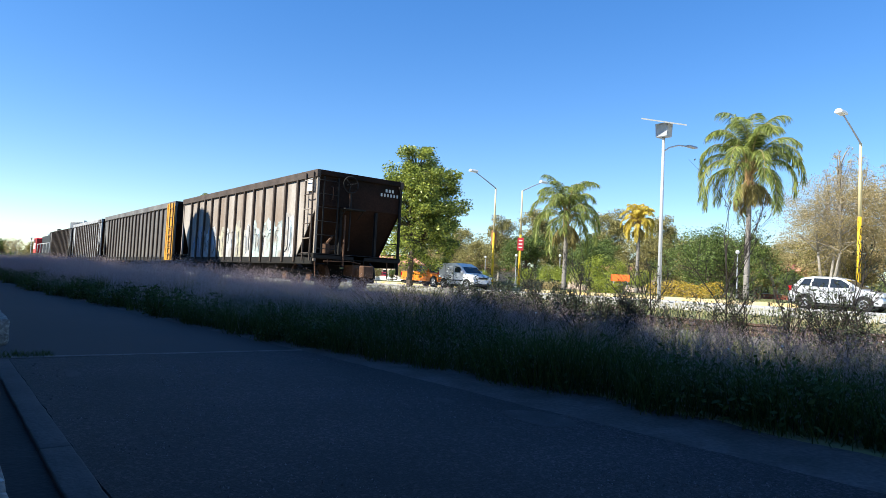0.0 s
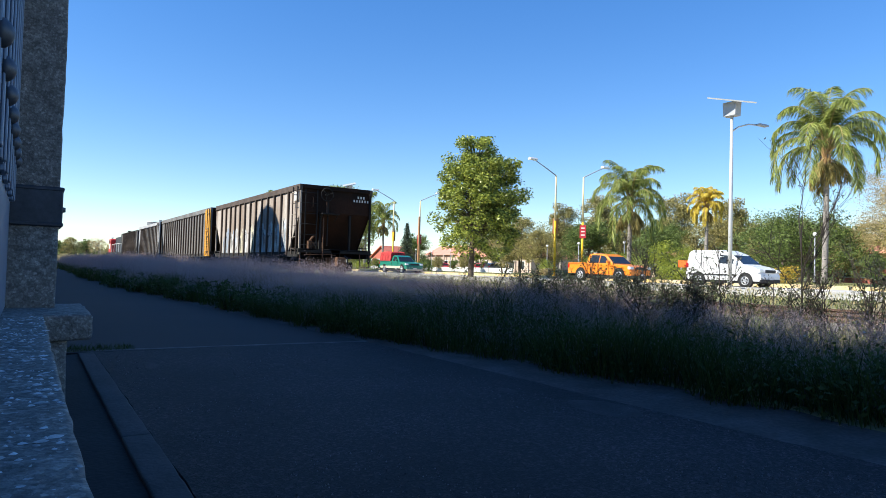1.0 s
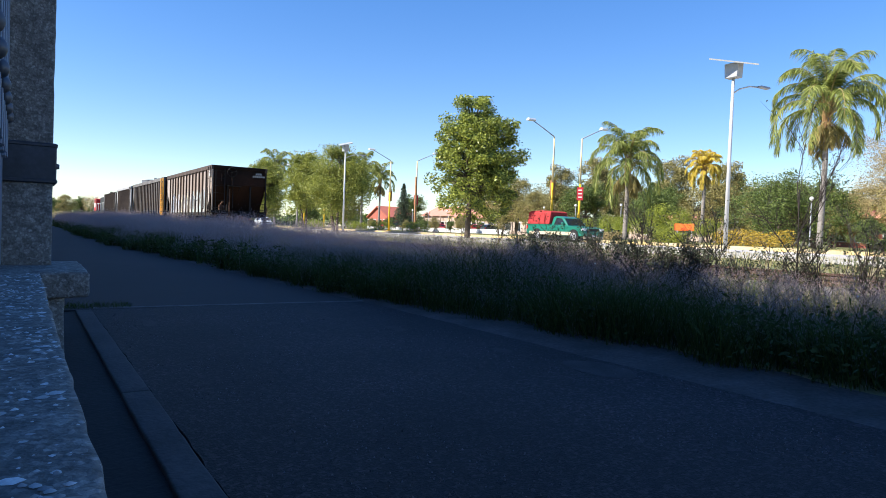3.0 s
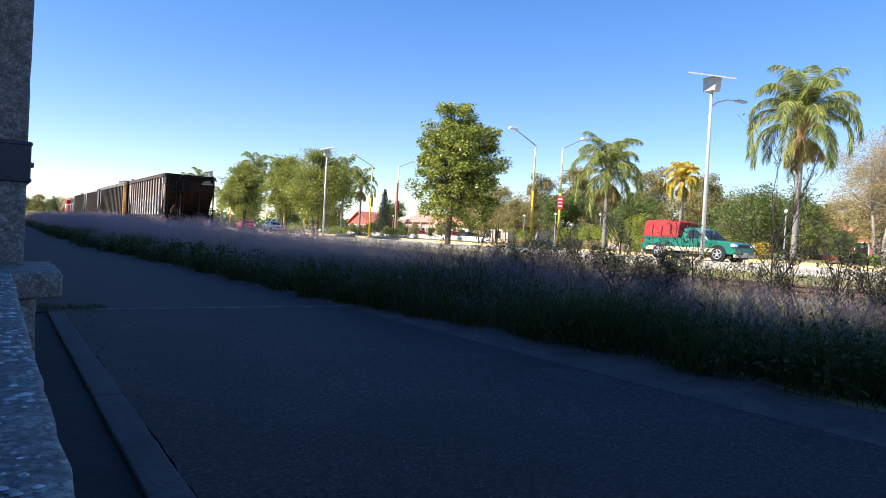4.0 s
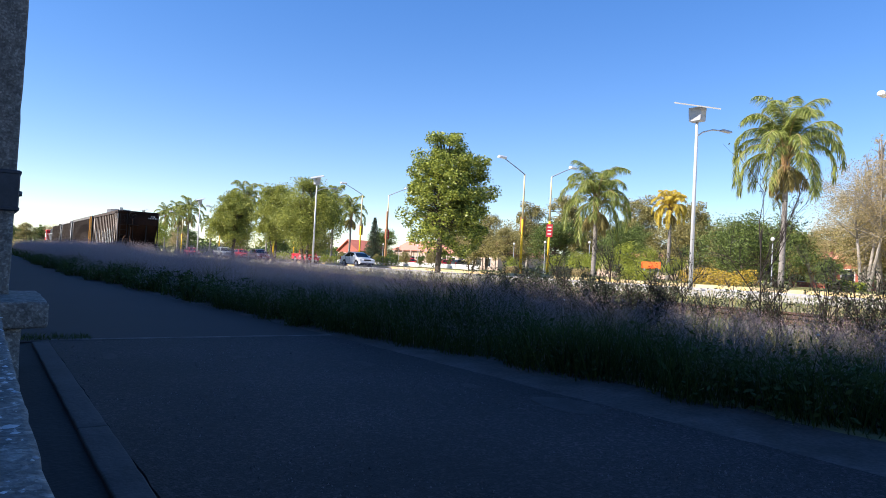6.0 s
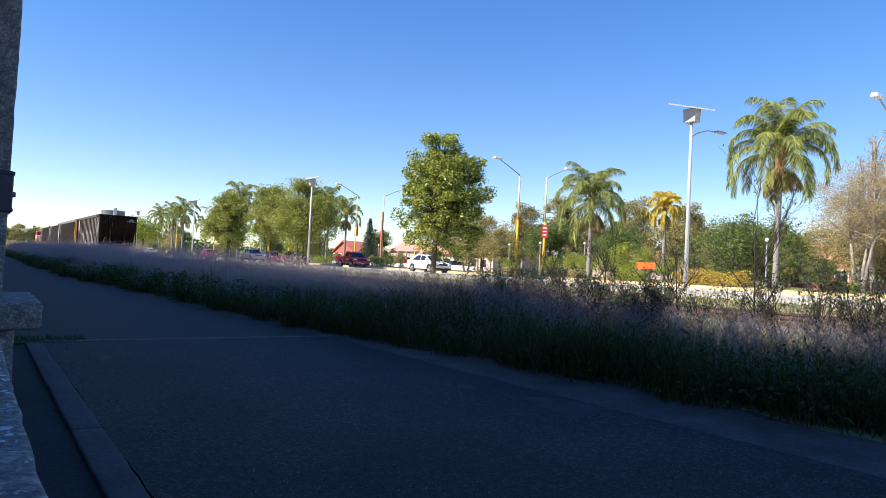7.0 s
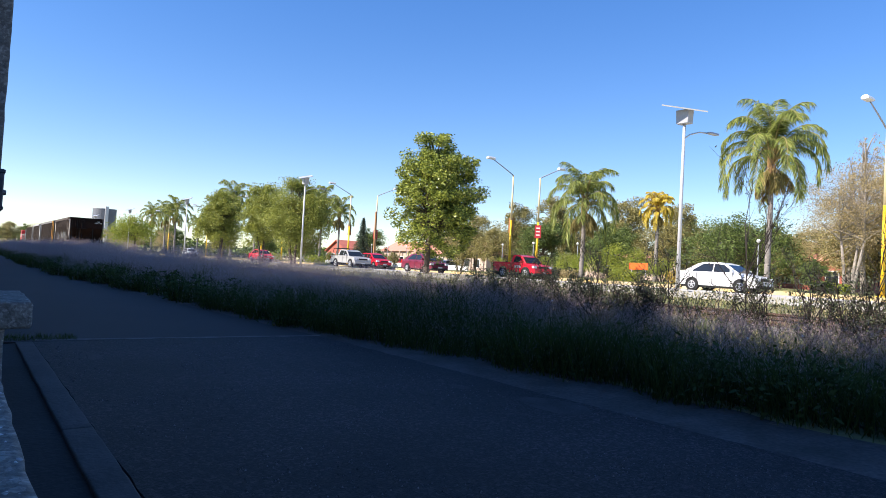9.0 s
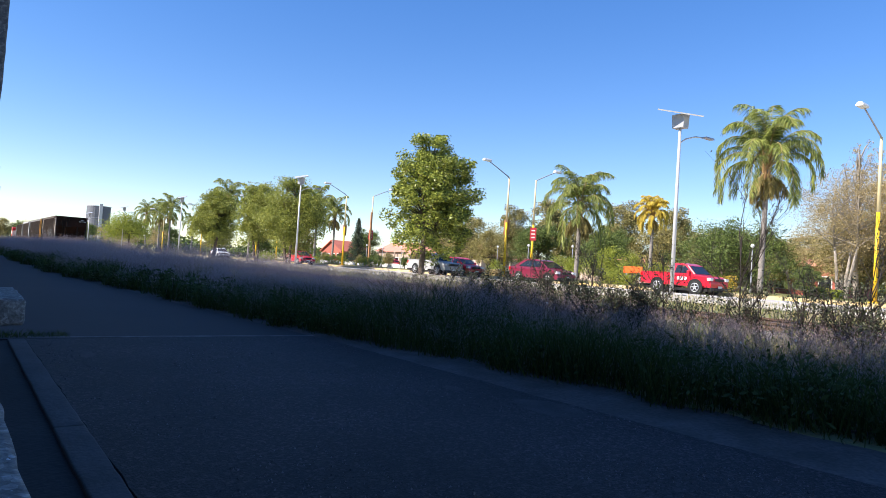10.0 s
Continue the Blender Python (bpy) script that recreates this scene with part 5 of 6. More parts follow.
# palms
palm(pose(36.5, 17.85, 0.42), "tall queen palm with drooping green fronds", 21, 7.3, 3.45, count=30, trunk_r=0.155, skirt=9, pieces=105)
palm(pose(36.8, 31.7, 0.42), "queen palm with long arching green fronds", 22, 5.3, 3.2, count=27, trunk_r=0.17, skirt=9, pieces=90, wide=0.02)
palm(pose(60, 41.4, 0.35), "palm with bright yellow crown and two trunks", 23, 7.6, 2.2, GOLD_FROND, 34, 0.2, 12, 60, wide=0.03)
far_palm = palm(pose(45.5, 160, 0.3), "slender palm behind the trees", 24, 7.2, 3.0, None, 20, 0.16, 8, 60, wide=0.03)
for x, y, s, a in ((36.6, 70, 0.82, 40), (36.9, 75.5, 1.0, 90), (36.6, 109, 1.3, 150), (36.8, 146, 1.25, 200), (37, 156, 1.18, 260), (36.8, 168, 1.2, 300), (47, 126, 1.2, 20)):
    turned(x, y, 0.3, s, a, far_palm)
# a dark conifer far behind
t = thing("conifer_tree", pose(60, 105, 0.4), "tall narrow dark conifer", "conifer")
part("trunk", Shape().tube([(0, 0, -0.1), (0, 0, 8.6)], [0.16, 0.02], 7), BARK, t)
rng = np.random.default_rng(31)
pts = []
for z in np.arange(1.0, 8.7, 0.36):
    n = int(9 * (1 - z / 9.6)) + 4
    for k in range(n):
        a, R = 6.283 * k / n + rng.random(), 2.7 * (1 - z / 9.2) * rng.uniform(0.8, 1.1)
        for u in np.linspace(0.15, 1, 12):
            pts.append((u * R * math.cos(a), u * R * math.sin(a), z - 0.22 * u * R + 0.1 * rng.normal()))
q = leaves(np.repeat(np.array(pts), 4, 0) + rng.normal(size=(len(pts) * 4, 3)) * 0.09, 0.26, 0.09, rng)
part("crown", array_mesh("crown", q, np.full(len(q), 4), CONIFER_LEAF), CONIFER_LEAF, t)
# trees along the far end of the railway and the street
for x, y, s, a, src in ((22, 330, 1.3, 0, dark), (14, 300, 1.2, 60, olive), (8, 270, 1.0, 100, dark), (-6, 280, 1.3, 200, dark), (30, 300, 1.1, 30, olive), (38, 260, 1.2, 120, dark), (45, 230, 1.2, 70, olive), (52, 210, 1.2, 150, dark),
                        (60, 185, 1.1, 20, olive), (64, 165, 1.1, 210, dark), (70, 150, 1.1, 300, olive), (80, 135, 1.2, 20, dark), (95, 125, 1.2, 170, olive), (105, 108, 1.1, 80, dark), (60, 250, 1.4, 0, olive), (20, 250, 0.8, 310, brown), (34, 200, 0.7, 100, brown),
                        (33, 170, 0.62, 40, brown), (36, 184, 0.7, 240, brown), (41, 172, 0.6, 140, brown), (100, 84, 1.2, 0, dark), (110, 70, 1.2, 60, olive), (110, 58, 1.2, 120, dark)):
    turned(x, y, 0.4, s, a, src)

# a low belt of woods that closes the distance
rng = np.random.default_rng(61)
line = np.array([(-60, 430), (10, 400), (90, 300), (150, 220), (200, 130), (220, 60), (220, -30)], dtype=float)
u = rng.random(26000) * 6
k = np.minimum(u.astype(int), 5)
w = line[k] + (line[k + 1] - line[k]) * (u - k)[:, None] + rng.normal(size=(26000, 2)) * 9
tops = np.array([5.5 + 4.5 * noise.noise((a * 0.035, b * 0.035, 1.0)) + 1.6 * noise.noise((a * 0.15, b * 0.15, 3.0)) for a, b in w])
c = np.column_stack([w, 0.2 + np.maximum(tops, 2.5) * rng.random(26000) ** 0.6])
q = leaves(c, 1.9, 1.2, rng)
tagged(part("distant_woods", array_mesh("distant_woods", q, np.full(len(q), 4), DARK_LEAF), DARK_LEAF), "belt of olive-green woods in the distance", "woods", kind="stuff")

# clipped shrubs in the planted strip
for x, y, w, l, h, lf, label in ((35.9, 21.4, 0.8, 4.6, 0.95, GOLD_LEAF, "low hedge with bright yellow flowers"), (36.2, 27.4, 0.8, 2.2, 0.8, LIME_LEAF, "low yellow-green hedge beside the road"), (36.5, 14.5, 0.6, 1.6, 0.6, LIME_LEAF, "small green shrub on the planted strip"),
                               (36, 60, 1.2, 2.4, 1.0, LIME_LEAF, "clipped green hedge on the planted strip"), (36.4, 69, 1.2, 3.0, 1.1, LIME_LEAF, "clipped green hedge on the planted strip"), (36.4, 76, 1.1, 3.0, 1.0, LIME_LEAF, "clipped green hedge on the planted strip"), (36.3, 90, 1.2, 4, 1.1, LIME_LEAF, "clipped green hedge on the planted strip"), (36.2, 33.5, 0.8, 3.5, 0.7, BROWN_LEAF, "low shrub with reddish leaves"), (36, 38.5, 0.7, 3.5, 0.55, BROWN_LEAF, "low shrub with reddish leaves")):
    rng = np.random.default_rng(int(x * 100 + y))
    b = thing("hedge", pose(x, y, 0.4), label, "hedge", "hedges of the planted strip")
    p = rng.uniform(-1, 1, (2600, 3)) * np.array([w, l / 2, h / 2]) + np.array([0, 0, h / 2])
    p[:, 2] *= 1 - 0.25 * np.abs(p[:, 0] / w) ** 3 + 0.12 * np.sin(p[:, 1] * 2.1)
    q = leaves(p, 0.13, 0.07, rng)
    part("foliage", array_mesh("foliage", q, np.full(len(q), 4), lf), lf, b)
    s = Shape()
    for k in range(12):
        s.tube([(rng.uniform(-0.4, 0.4) * w, rng.uniform(-0.45, 0.45) * l, -0.05), (rng.uniform(-0.7, 0.7) * w, rng.uniform(-0.48, 0.48) * l, h * 0.8)], [0.02, 0.006], 4, False)
    part("stems", s, BARK, b)

# ---- grasses ----
BLADE = leaf_mat("grass_blade", (0.105, 0.135, 0.026), (0.030, 0.052, 0.010), 0.25, 0.85)
PLUME = leaf_mat("pinkish_grass_plume", (0.60, 0.47, 0.46), (0.36, 0.27, 0.27), 0.4, 0.9)
# weeds: shade or sun is put into the colour, dark here, brighter in WEED
EDGE_LEAF = leaf_mat("shaded_weed_leaf", (0.115, 0.145, 0.04), (0.045, 0.065, 0.018), 0.25, 0.8)
STRAW = leaf_mat("straw_blade", (0.50, 0.40, 0.20), (0.28, 0.25, 0.10), 0.3)
WEED = leaf_mat("sunlit_weed", (0.22, 0.24, 0.07), (0.10, 0.13, 0.04), 0.3)


def grass_edge(y):
    return np.interp(y, [-6, 0, 2.4, 5, 10, 16, 20, 30, 80], [3.75, 3.6, 3.35, 3.0, 2.6, 2.25, 2.1, 2.0, 2.2])


def ragged(y):
    """How far the clumps stand out into the verge."""
    return min(0.10, 0.2 * noise.noise((0.0, y * 0.9, 4.0)) + 0.14 * noise.noise((0.0, y * 2.6, 8.0))) * min(1.0 + y / 18, 2.2) + (0.42 * noise.noise((0.0, y * 0.16, 2.0)) + 0.22 * noise.noise((3.0, y * 0.5, 2.0))) * min(max((y - 8) / 8, 0.0), 1.0)


def sheaf(name, rng, n, y0, y1, width, per, plume_len, fluff, label, mid):
    """A bank of plumed grass beside the path: blades below, stalks with loose heads above."""
    bank = thing(name, pose(0, 0, 0), label, "grass", kind="stuff")
    y = rng.uniform(y0, y1, n)
    u = rng.random(n) ** 0.85
    x = grass_edge(y) + u * width + np.array([ragged(v) for v in y])
    g = np.interp(x, [2, 3.4, 5.5, 7.2], [0.0, 0.02, 0.05, 0.05])
    lump = np.array([noise.noise((a * 0.7, b * 0.5, 2.0)) for a, b in zip(x, y)])
    rise = np.clip(u * width / 0.45, 0.45, 1.0)
    tall = np.interp(y, [0, 3, 6, 10, 16, 26, 60], [0.42, 0.46, 0.57, 0.66, 0.70, 0.84, 0.9])
    h = tall * rise * (1 + np.interp(y, [0, 8, 16], [0.16, 0.2, 0.34]) * lump) * rng.uniform(0.72, 1.08, n)
    base = np.stack([x, y, g], 1)
    # stalks
    a = rng.uniform(0, 6.283, n)
    lean = np.stack([np.cos(a), np.sin(a), np.zeros(n)], 1) * (rng.uniform(0.03, 0.28, n) * h)[:, None]
    tip = base + lean + np.stack([np.zeros(n), np.zeros(n), h], 1)
    w = np.stack([np.cos(a + 1.57), np.sin(a + 1.57), np.zeros(n)], 1) * 0.0016 * mid
    stalk = np.stack([base - w, base + w, tip], 1).reshape(-1, 3)
    # heads
    t = rng.random((n, per, 1))
    axis = unit(lean + np.array([0, 0, 1.0]) * h[:, None] * 0.9)[:, None, :]
    r = rng.normal(size=(n, per, 3)) * fluff * (0.25 + 1.1 * np.sin(np.pi * np.clip(t, 0.05, 0.95)))
    c = tip[:, None, :] - axis * plume_len * t * rng.uniform(0.7, 1.3, (n, 1, 1)) + r
    c = c.reshape(-1, 3)
    d = unit(np.repeat(axis, per, 1).reshape(-1, 3) * 0.8 + rng.normal(size=c.shape) * 0.55)
    s = unit(np.cross(d, rng.normal(size=c.shape)))
    L, W = 0.019 * mid, 0.0014 * mid
    head = np.stack([c - d * L / 2 - s * W, c - d * L / 2 + s * W, c + d * L / 2], 1).reshape(-1, 3)
    allv = np.concatenate([stalk, head])
    part("plumes", array_mesh("plumes", allv, np.full(len(allv) // 3, 3), PLUME), PLUME, bank)["kind"] = "stuff"
    return bank


rng = np.random.default_rng(41)
sheaf("plume_grass", rng, 4300, -0.6, 9, 1.9, 48, 0.24, 0.048, "bank of pinkish plumed grass in shade beside the footpath", 1.0)
sheaf("plume_grass", rng, 6500, 9, 30, 2.3, 27, 0.26, 0.07, "bank of pinkish plumed grass beside the footpath", 1.9)
sheaf("plume_grass", rng, 5200, 30, 75, 3.2, 19, 0.32, 0.10, "far bank of pinkish plumed grass", 3.6)


def sward(name, label, rng, n, x0, x1, y0, y1, lo, hi, width, material, follow=False, lean=0.5):
    y = rng.uniform(y0, y1, n)
    x = rng.uniform(x0, x1, n)
    if follow:
        x = grass_edge(y) - 0.06 + (x1 - x0) * rng.random(n) ** 1.25 - 0.11 * rng.random(n) ** 3 + np.array([ragged(v) for v in y])
    z = np.interp(x, [0, 2.9, 3.4, 5.5, 7.2, 8.2, 12.8, 14, 27, 34.4, 36.3, 38.3], [-0.02, -0.01, 0.02, 0.05, 0.05, 0.04, 0.04, 0.05, 0.12, 0.33, 0.46, 0.33])
    k = np.array([0.75 + 0.6 * noise.noise((a * 0.9, b * 0.9, 7.0)) for a, b in zip(x, y)])
    v, f = blades(np.stack([x, y, z - 0.01], 1), rng.uniform(lo, hi, n) * k, lean, width, rng)
    ob = part(name, array_mesh(name, v, f, material), material)
    return tagged(ob, label, "grass", kind="stuff")


sward("grass", "dark green grass blades under the plumes", rng, 32000, 3, 5.0, -0.6, 9, 0.2, 0.6, 0.006, BLADE, True, 0.9)
sward("grass", "dark green grass blades under the plumes", rng, 24000, 3, 5.3, 9, 32, 0.22, 0.58, 0.011, BLADE, True, 0.8)
sward("grass", "dark green grass blades under the plumes", rng, 12000, 3, 5.6, 32, 78, 0.25, 0.6, 0.022, BLADE, True)
sward("weeds", "sunlit weeds between grass and railway", rng, 9000, 5.6, 8.0, -2, 30, 0.1, 0.42, 0.012, WEED)
sward("dry_grass", "straw-coloured dry grass beside the railway", rng, 9000, 5.6, 8.2, -2, 40, 0.08, 0.34, 0.012, STRAW)
sward("dry_grass", "dry grass beyond the railway", rng, 14000, 13, 27.2, -6, 80, 0.08, 0.3, 0.025, STRAW)
sward("weeds", "green weeds beyond the railway", rng, 12000, 13, 27.2, -6, 80, 0.08, 0.28, 0.025, WEED)
sward("lawn_grass", "lawn grass of the planted strip", rng, 14000, 34.5, 38.2, 2, 90, 0.05, 0.16, 0.03, WEED)
sward("straw_litter", "bent straw lying at the edge of the verge", rng, 420, 0, 0.5, -0.5, 8, 0.02, 0.08, 0.005, STRAW, True, 4.0)
sward("grass_tuft", "small dark grass tuft growing at the joint by the kerb", rng, 1200, 0.16, 0.74, 5.55, 5.8, 0.03, 0.13, 0.004, BLADE)

# leafy green weeds in clumps along the foot of the bank
rng = np.random.default_rng(88)
for y0, y1, clumps, size in ((0.2, 9, 90, 0.030), (9, 30, 120, 0.06)):
    cy = rng.uniform(y0, y1, clumps)
    cx = grass_edge(cy) + np.array([ragged(v) for v in cy]) + rng.uniform(-0.06, 0.4, clumps)
    hh = rng.uniform(0.12, 0.42, clumps)
    n = 110
    spray = rng.normal(size=(clumps, n, 3)) * np.array([0.10, 0.14, 0.0])
    up = rng.random((clumps, n)) ** 0.8 * hh[:, None]
    c = np.stack([np.repeat(cx[:, None], n, 1) + spray[:, :, 0], np.repeat(cy[:, None], n, 1) + spray[:, :, 1], 0.02 + up * np.exp(-8 * (spray[:, :, 0] ** 2 + spray[:, :, 1] ** 2))], 2).reshape(-1, 3)
    q = leaves(c, size * 1.5, size * 0.6, rng)
    tagged(part("leafy_weeds", array_mesh("leafy_weeds", q, np.full(len(q), 4), EDGE_LEAF), EDGE_LEAF), "low leafy green weeds along the foot of the grass", "weeds", kind="stuff")

# a sunlit dry mound far along the path
rng = np.random.default_rng(77)
m = thing("dry_bush", pose(3.6, 84, 0), "straw-coloured dry bush at the end of the shade", "bush")
p = unit(rng.normal(size=(5000, 3))) * rng.random((5000, 1)) ** 0.4 * np.array([2.2, 7.0, 1.3])
p[:, 2] = np.abs(p[:, 2])
q = leaves(p, 0.28, 0.05, rng, -0.3)
part("foliage", array_mesh("foliage", q, np.full(len(q), 4), STRAW), STRAW, m)

# twiggy bushes that stand out of the grass; their dark colours include the shade
TWIG = mat("shaded_twig", (0.045, 0.035, 0.03), 0.9, 0, 0.3, 20, 90, 0.2)
SHADE_LEAF = leaf_mat("shaded_bush_leaf", (0.07, 0.085, 0.04), (0.03, 0.04, 0.02), 0.2)


def twiggy(x, y, height, seed, spread=0.5, leafy=1.0, upright=False):
    rng = np.random.default_rng(seed)
    b = thing("bush", pose(x, y, ground_z(x)), "twiggy bush with small leaves in the grass, darkened as in shade", "bush", "bushes in the grass")
    wood, tips = Shape(), []

    def grow(p, d, length, r, level):
        q = p + d * length * 0.5 + Vector(tuple(rng.normal(size=3) * 0.05 * length))
        e = p + d * length
        wood.tube([p, q, e], [r, r * 0.8, r * 0.55], 5 if level < 2 else 4, False)
        tips.extend([(p.lerp(e, u), level) for u in (0.35, 0.6, 0.8, 1.0)])
        if level < 3:
            for k in range(4 if level else 6):
                u = rng.uniform(0.3, 1.0)
                turn = Vector(tuple(rng.normal(size=3)))
                turn.z = abs(turn.z) * (1.2 if upright else 0.5) + 0.15
                nd = (d * 0.9 + turn.normalized() * (0.7 if upright else 0.95)).normalized()
                grow(p.lerp(e, u), nd, length * rng.uniform(0.38, 0.6), r * 0.55, level + 1)

    for k in range(1 if upright else 4):
        a = rng.uniform(0, 6.28)
        d = Vector((math.cos(a) * spread * rng.uniform(0.3, 1), math.sin(a) * spread * rng.uniform(0.3, 1), 1)).normalized() if not upright else Vector((0.05, 0.04, 1)).normalized()
        grow(Vector((0, 0, -0.05)), d, height * (0.78 if upright else rng.uniform(0.5, 0.72)), 0.007 if not upright else 0.008, 0)
    part("branch_system", wood, TWIG, b)
    pts = np.array([tuple(p) for p, l in tips if l >= 1])
    n = int(len(pts) * leafy * 0.4)
    pick = pts[rng.integers(0, len(pts), max(n, 8))] + rng.normal(size=(max(n, 8), 3)) * 0.016
    q = leaves(pick, 0.026, 0.013, rng)
    part("leaves", array_mesh("leaves", q, np.full(len(q), 4), SHADE_LEAF), SHADE_LEAF, b)
    return b


twiggy(5.0, 2.60, 1.45, 1, 0.3, 0.6, True)
for k, (x, y, h) in enumerate(((5.05, 4.5, 1.0), (5.0, 5.2, 0.78), (4.9, 4.85, 0.82), (5.1, 4.1, 0.82), (5.2, 3.5, 0.84), (5.0, 3.1, 0.86), (5.15, 2.35, 0.9), (5.0, 2.0, 0.84), (4.9, 1.7, 0.86), (5.1, 1.4, 0.8),
                              (5.3, 5.9, 0.76), (5.4, 6.8, 0.72), (5.5, 8.0, 0.7), (5.3, 2.8, 0.8), (5.4, 1.9, 0.78), (4.7, 3.8, 0.7))):
    twiggy(x, y, h, 2 + k, 0.75, 1.5 if y > 3.8 else 1.0)
for k in range(14):
    twiggy(4.55 + 0.055 * ((k * 5) % 11), 3.5 + 0.17 * k, 0.72 + 0.04 * ((k * 3) % 6), 50 + k, 0.8, 1.5)
for k, (x, y, h) in enumerate(((5.2, 1.75, 0.95), (5.1, 2.15, 0.85), (5.0, 3.3, 0.9), (5.2, 4.25, 1.0), (5.0, 4.75, 0.9), (4.95, 1.35, 0.9))):
    twiggy(x, y, h, 30 + k, 0.3, 0.8, True)

# small white flowers among the blades
DAISY = mat("white_petal", (0.75, 0.75, 0.72), 0.7, 0, 0.05, 30, 90, 0)
rng = np.random.default_rng(6)
s = Shape()
for k in range(26):
    y = rng.uniform(0.8, 8)
    x = float(grass_edge(y)) + rng.uniform(0.1, 1.6)
    z, r = rng.uniform(0.25, 0.5), rng.uniform(0.005, 0.010)
    n = Vector((-0.6, -0.5, 0.5)).normalized()
    u = n.cross(Vector((0, 0, 1))).normalized()
    w = n.cross(u)
    c = Vector((x, y, z))
    s.add([c + (u * math.cos(a) + w * math.sin(a)) * float(r) for a in np.linspace(0, 5.5, 7)] + [c + n * 0.004], [(i, (i + 1) % 7, 7) for i in range(7)])
    s.tube([c, (x + 0.02, y + 0.02, 0.03)], 0.0005, 3, False)
tagged(part("wildflowers", s, DAISY), "small white wildflowers scattered in the grass", "flowers", kind="stuff")

# ---- street lamps, banners, signs ----
def solar_lamp(at, turn=0.0):
    p = thing("solar_street_lamp", at, "white steel solar street lamp with a tilted panel", "street lamp", "solar lamps along the avenue")
    part("base_plate", Shape().box(-0.2, 0.2, -0.2, 0.2, -0.05, 0.04), GALV, p, bevel=0.01)
    part("pole", Shape().tube([(0, 0, 0), (0, 0, 8.0)], [0.10, 0.065], 14), GALV, p, smooth=True)
    part("battery_box", Shape().prism([(-0.3, 7.95), (0.3, 7.95), (0.34, 8.6), (-0.34, 8.6)], -0.22, 0.22), LAMP_GREY, p, "grey battery box", bevel=0.015)
    away = Vector((26.8, 17.2, 7.9)).normalized()  # the panel rises along this way
    across = Vector((17.2, -26.8, -6.0)).normalized()
    m = Matrix.Translation((0, 0, 8.72)) @ Matrix.Rotation(radians(turn), 4, "Z") @ Matrix((away, across, away.cross(across))).transposed().to_4x4()
    panel = part("solar_panel", Shape().box(-0.6, 0.6, -1.0, 1.0, 0, 0.04), SOLAR, p, "flat solar panel", bevel=0.008, at=m)
    part("panel_frame", Shape().box(-0.63, -0.59, -1.03, 1.03, -0.01, 0.05).box(0.59, 0.63, -1.03, 1.03, -0.01, 0.05).box(-0.59, 0.59, -1.03, -0.99, -0.01, 0.05).box(-0.59, 0.59, 0.99, 1.03, -0.01, 0.05), GALV, panel)
    arm = part("arm", Shape().tube([(0, 0, 7.25), (0.35, -0.1, 7.5), (0.9, -0.25, 7.68), (1.35, -0.35, 7.70)], 0.035, 8), GALV, p, smooth=True)
    part("lamp_head", Shape().prism([(-0.13, 7.64), (0.13, 7.64), (0.1, 7.74), (-0.1, 7.74)], 1.3, 1.95), LAMP_GREY, arm, "flat lamp head", bevel=0.03, segments=2, at=pose(0, -0.4, 0, 0, 0, -4))
    return p


solar_lamp(pose(26.8, 17.25, 0.1))
lamp = solar_lamp(pose(26.35, 57.9, 0.1), -55)
for y in (98, 137, 176, 216, 256, 296, 336):
    x = 26.6 - 0.006 * (y - 17)
    copy_thing(lamp, pose(x, y, 0.1))


def yellow_lamp(at, banner, plate=False):
    """A tapered pole, yellow below and pale above, with one long raked arm towards +x of its own space."""
    p = thing("street_lamp", at, "tall street lamp with a yellow pole and a raked arm", "street lamp", "yellow lamps of the avenue")
    part("lower_pole", Shape().tube([(0, 0, -0.1), (0, 0, 4.4)], [0.105, 0.085], 14), YELLOW, p, "yellow painted pole", smooth=True)
    part("upper_pole", Shape().tube([(0, 0, 4.4), (0, 0, 8.05)], [0.083, 0.062], 14), PALE_POLE, p, smooth=True)
    part("base_plate", Shape().box(-0.22, 0.22, -0.22, 0.22, -0.08, 0.05), YELLOW, p, bevel=0.012)
    arm = part("arm", Shape().tube([(0, 0, 7.95), (0.1, 0, 8.08), (1.3, 0, 8.62), (2.2, 0, 9.0)], [0.05, 0.045, 0.04, 0.035], 8), LAMP_GREY, p, smooth=True)
    part("lamp_head", Shape().prism([(-0.16, 9.0), (0.16, 9.0), (0.18, 9.08), (0.1, 9.2), (-0.1, 9.2), (-0.18, 9.08)], 2.1, 2.85, None), LAMP_WHITE, arm, "white lamp head", bevel=0.05, segments=2)
    if banner:
        b = part("banner", Shape().box(-0.22, 0.28, -0.112, -0.1, 3.1, 4.15) if not plate else Shape().box(-0.22, 0.22, -0.112, -0.1, 3.4, 4.6), BANNER if not plate else SIGN_BACK, p, "red cloth banner with pale print" if not plate else "brown-backed sign plate", at=pose(0, 0, 0, 0, 0, -52 if at.to_euler().z < 1 else 128))
        if not plate:
            for k in range(3):
                part("print_bar", Shape().box(-0.12, 0.18, -0.12, -0.112, 3.3 + 0.28 * k, 3.4 + 0.28 * k), BANNER_BARS, b)
                part("print_bar", Shape().box(-0.12, 0.18, -0.1, -0.092, 3.3 + 0.28 * k, 3.4 + 0.28 * k), BANNER_BARS, b)
    return p


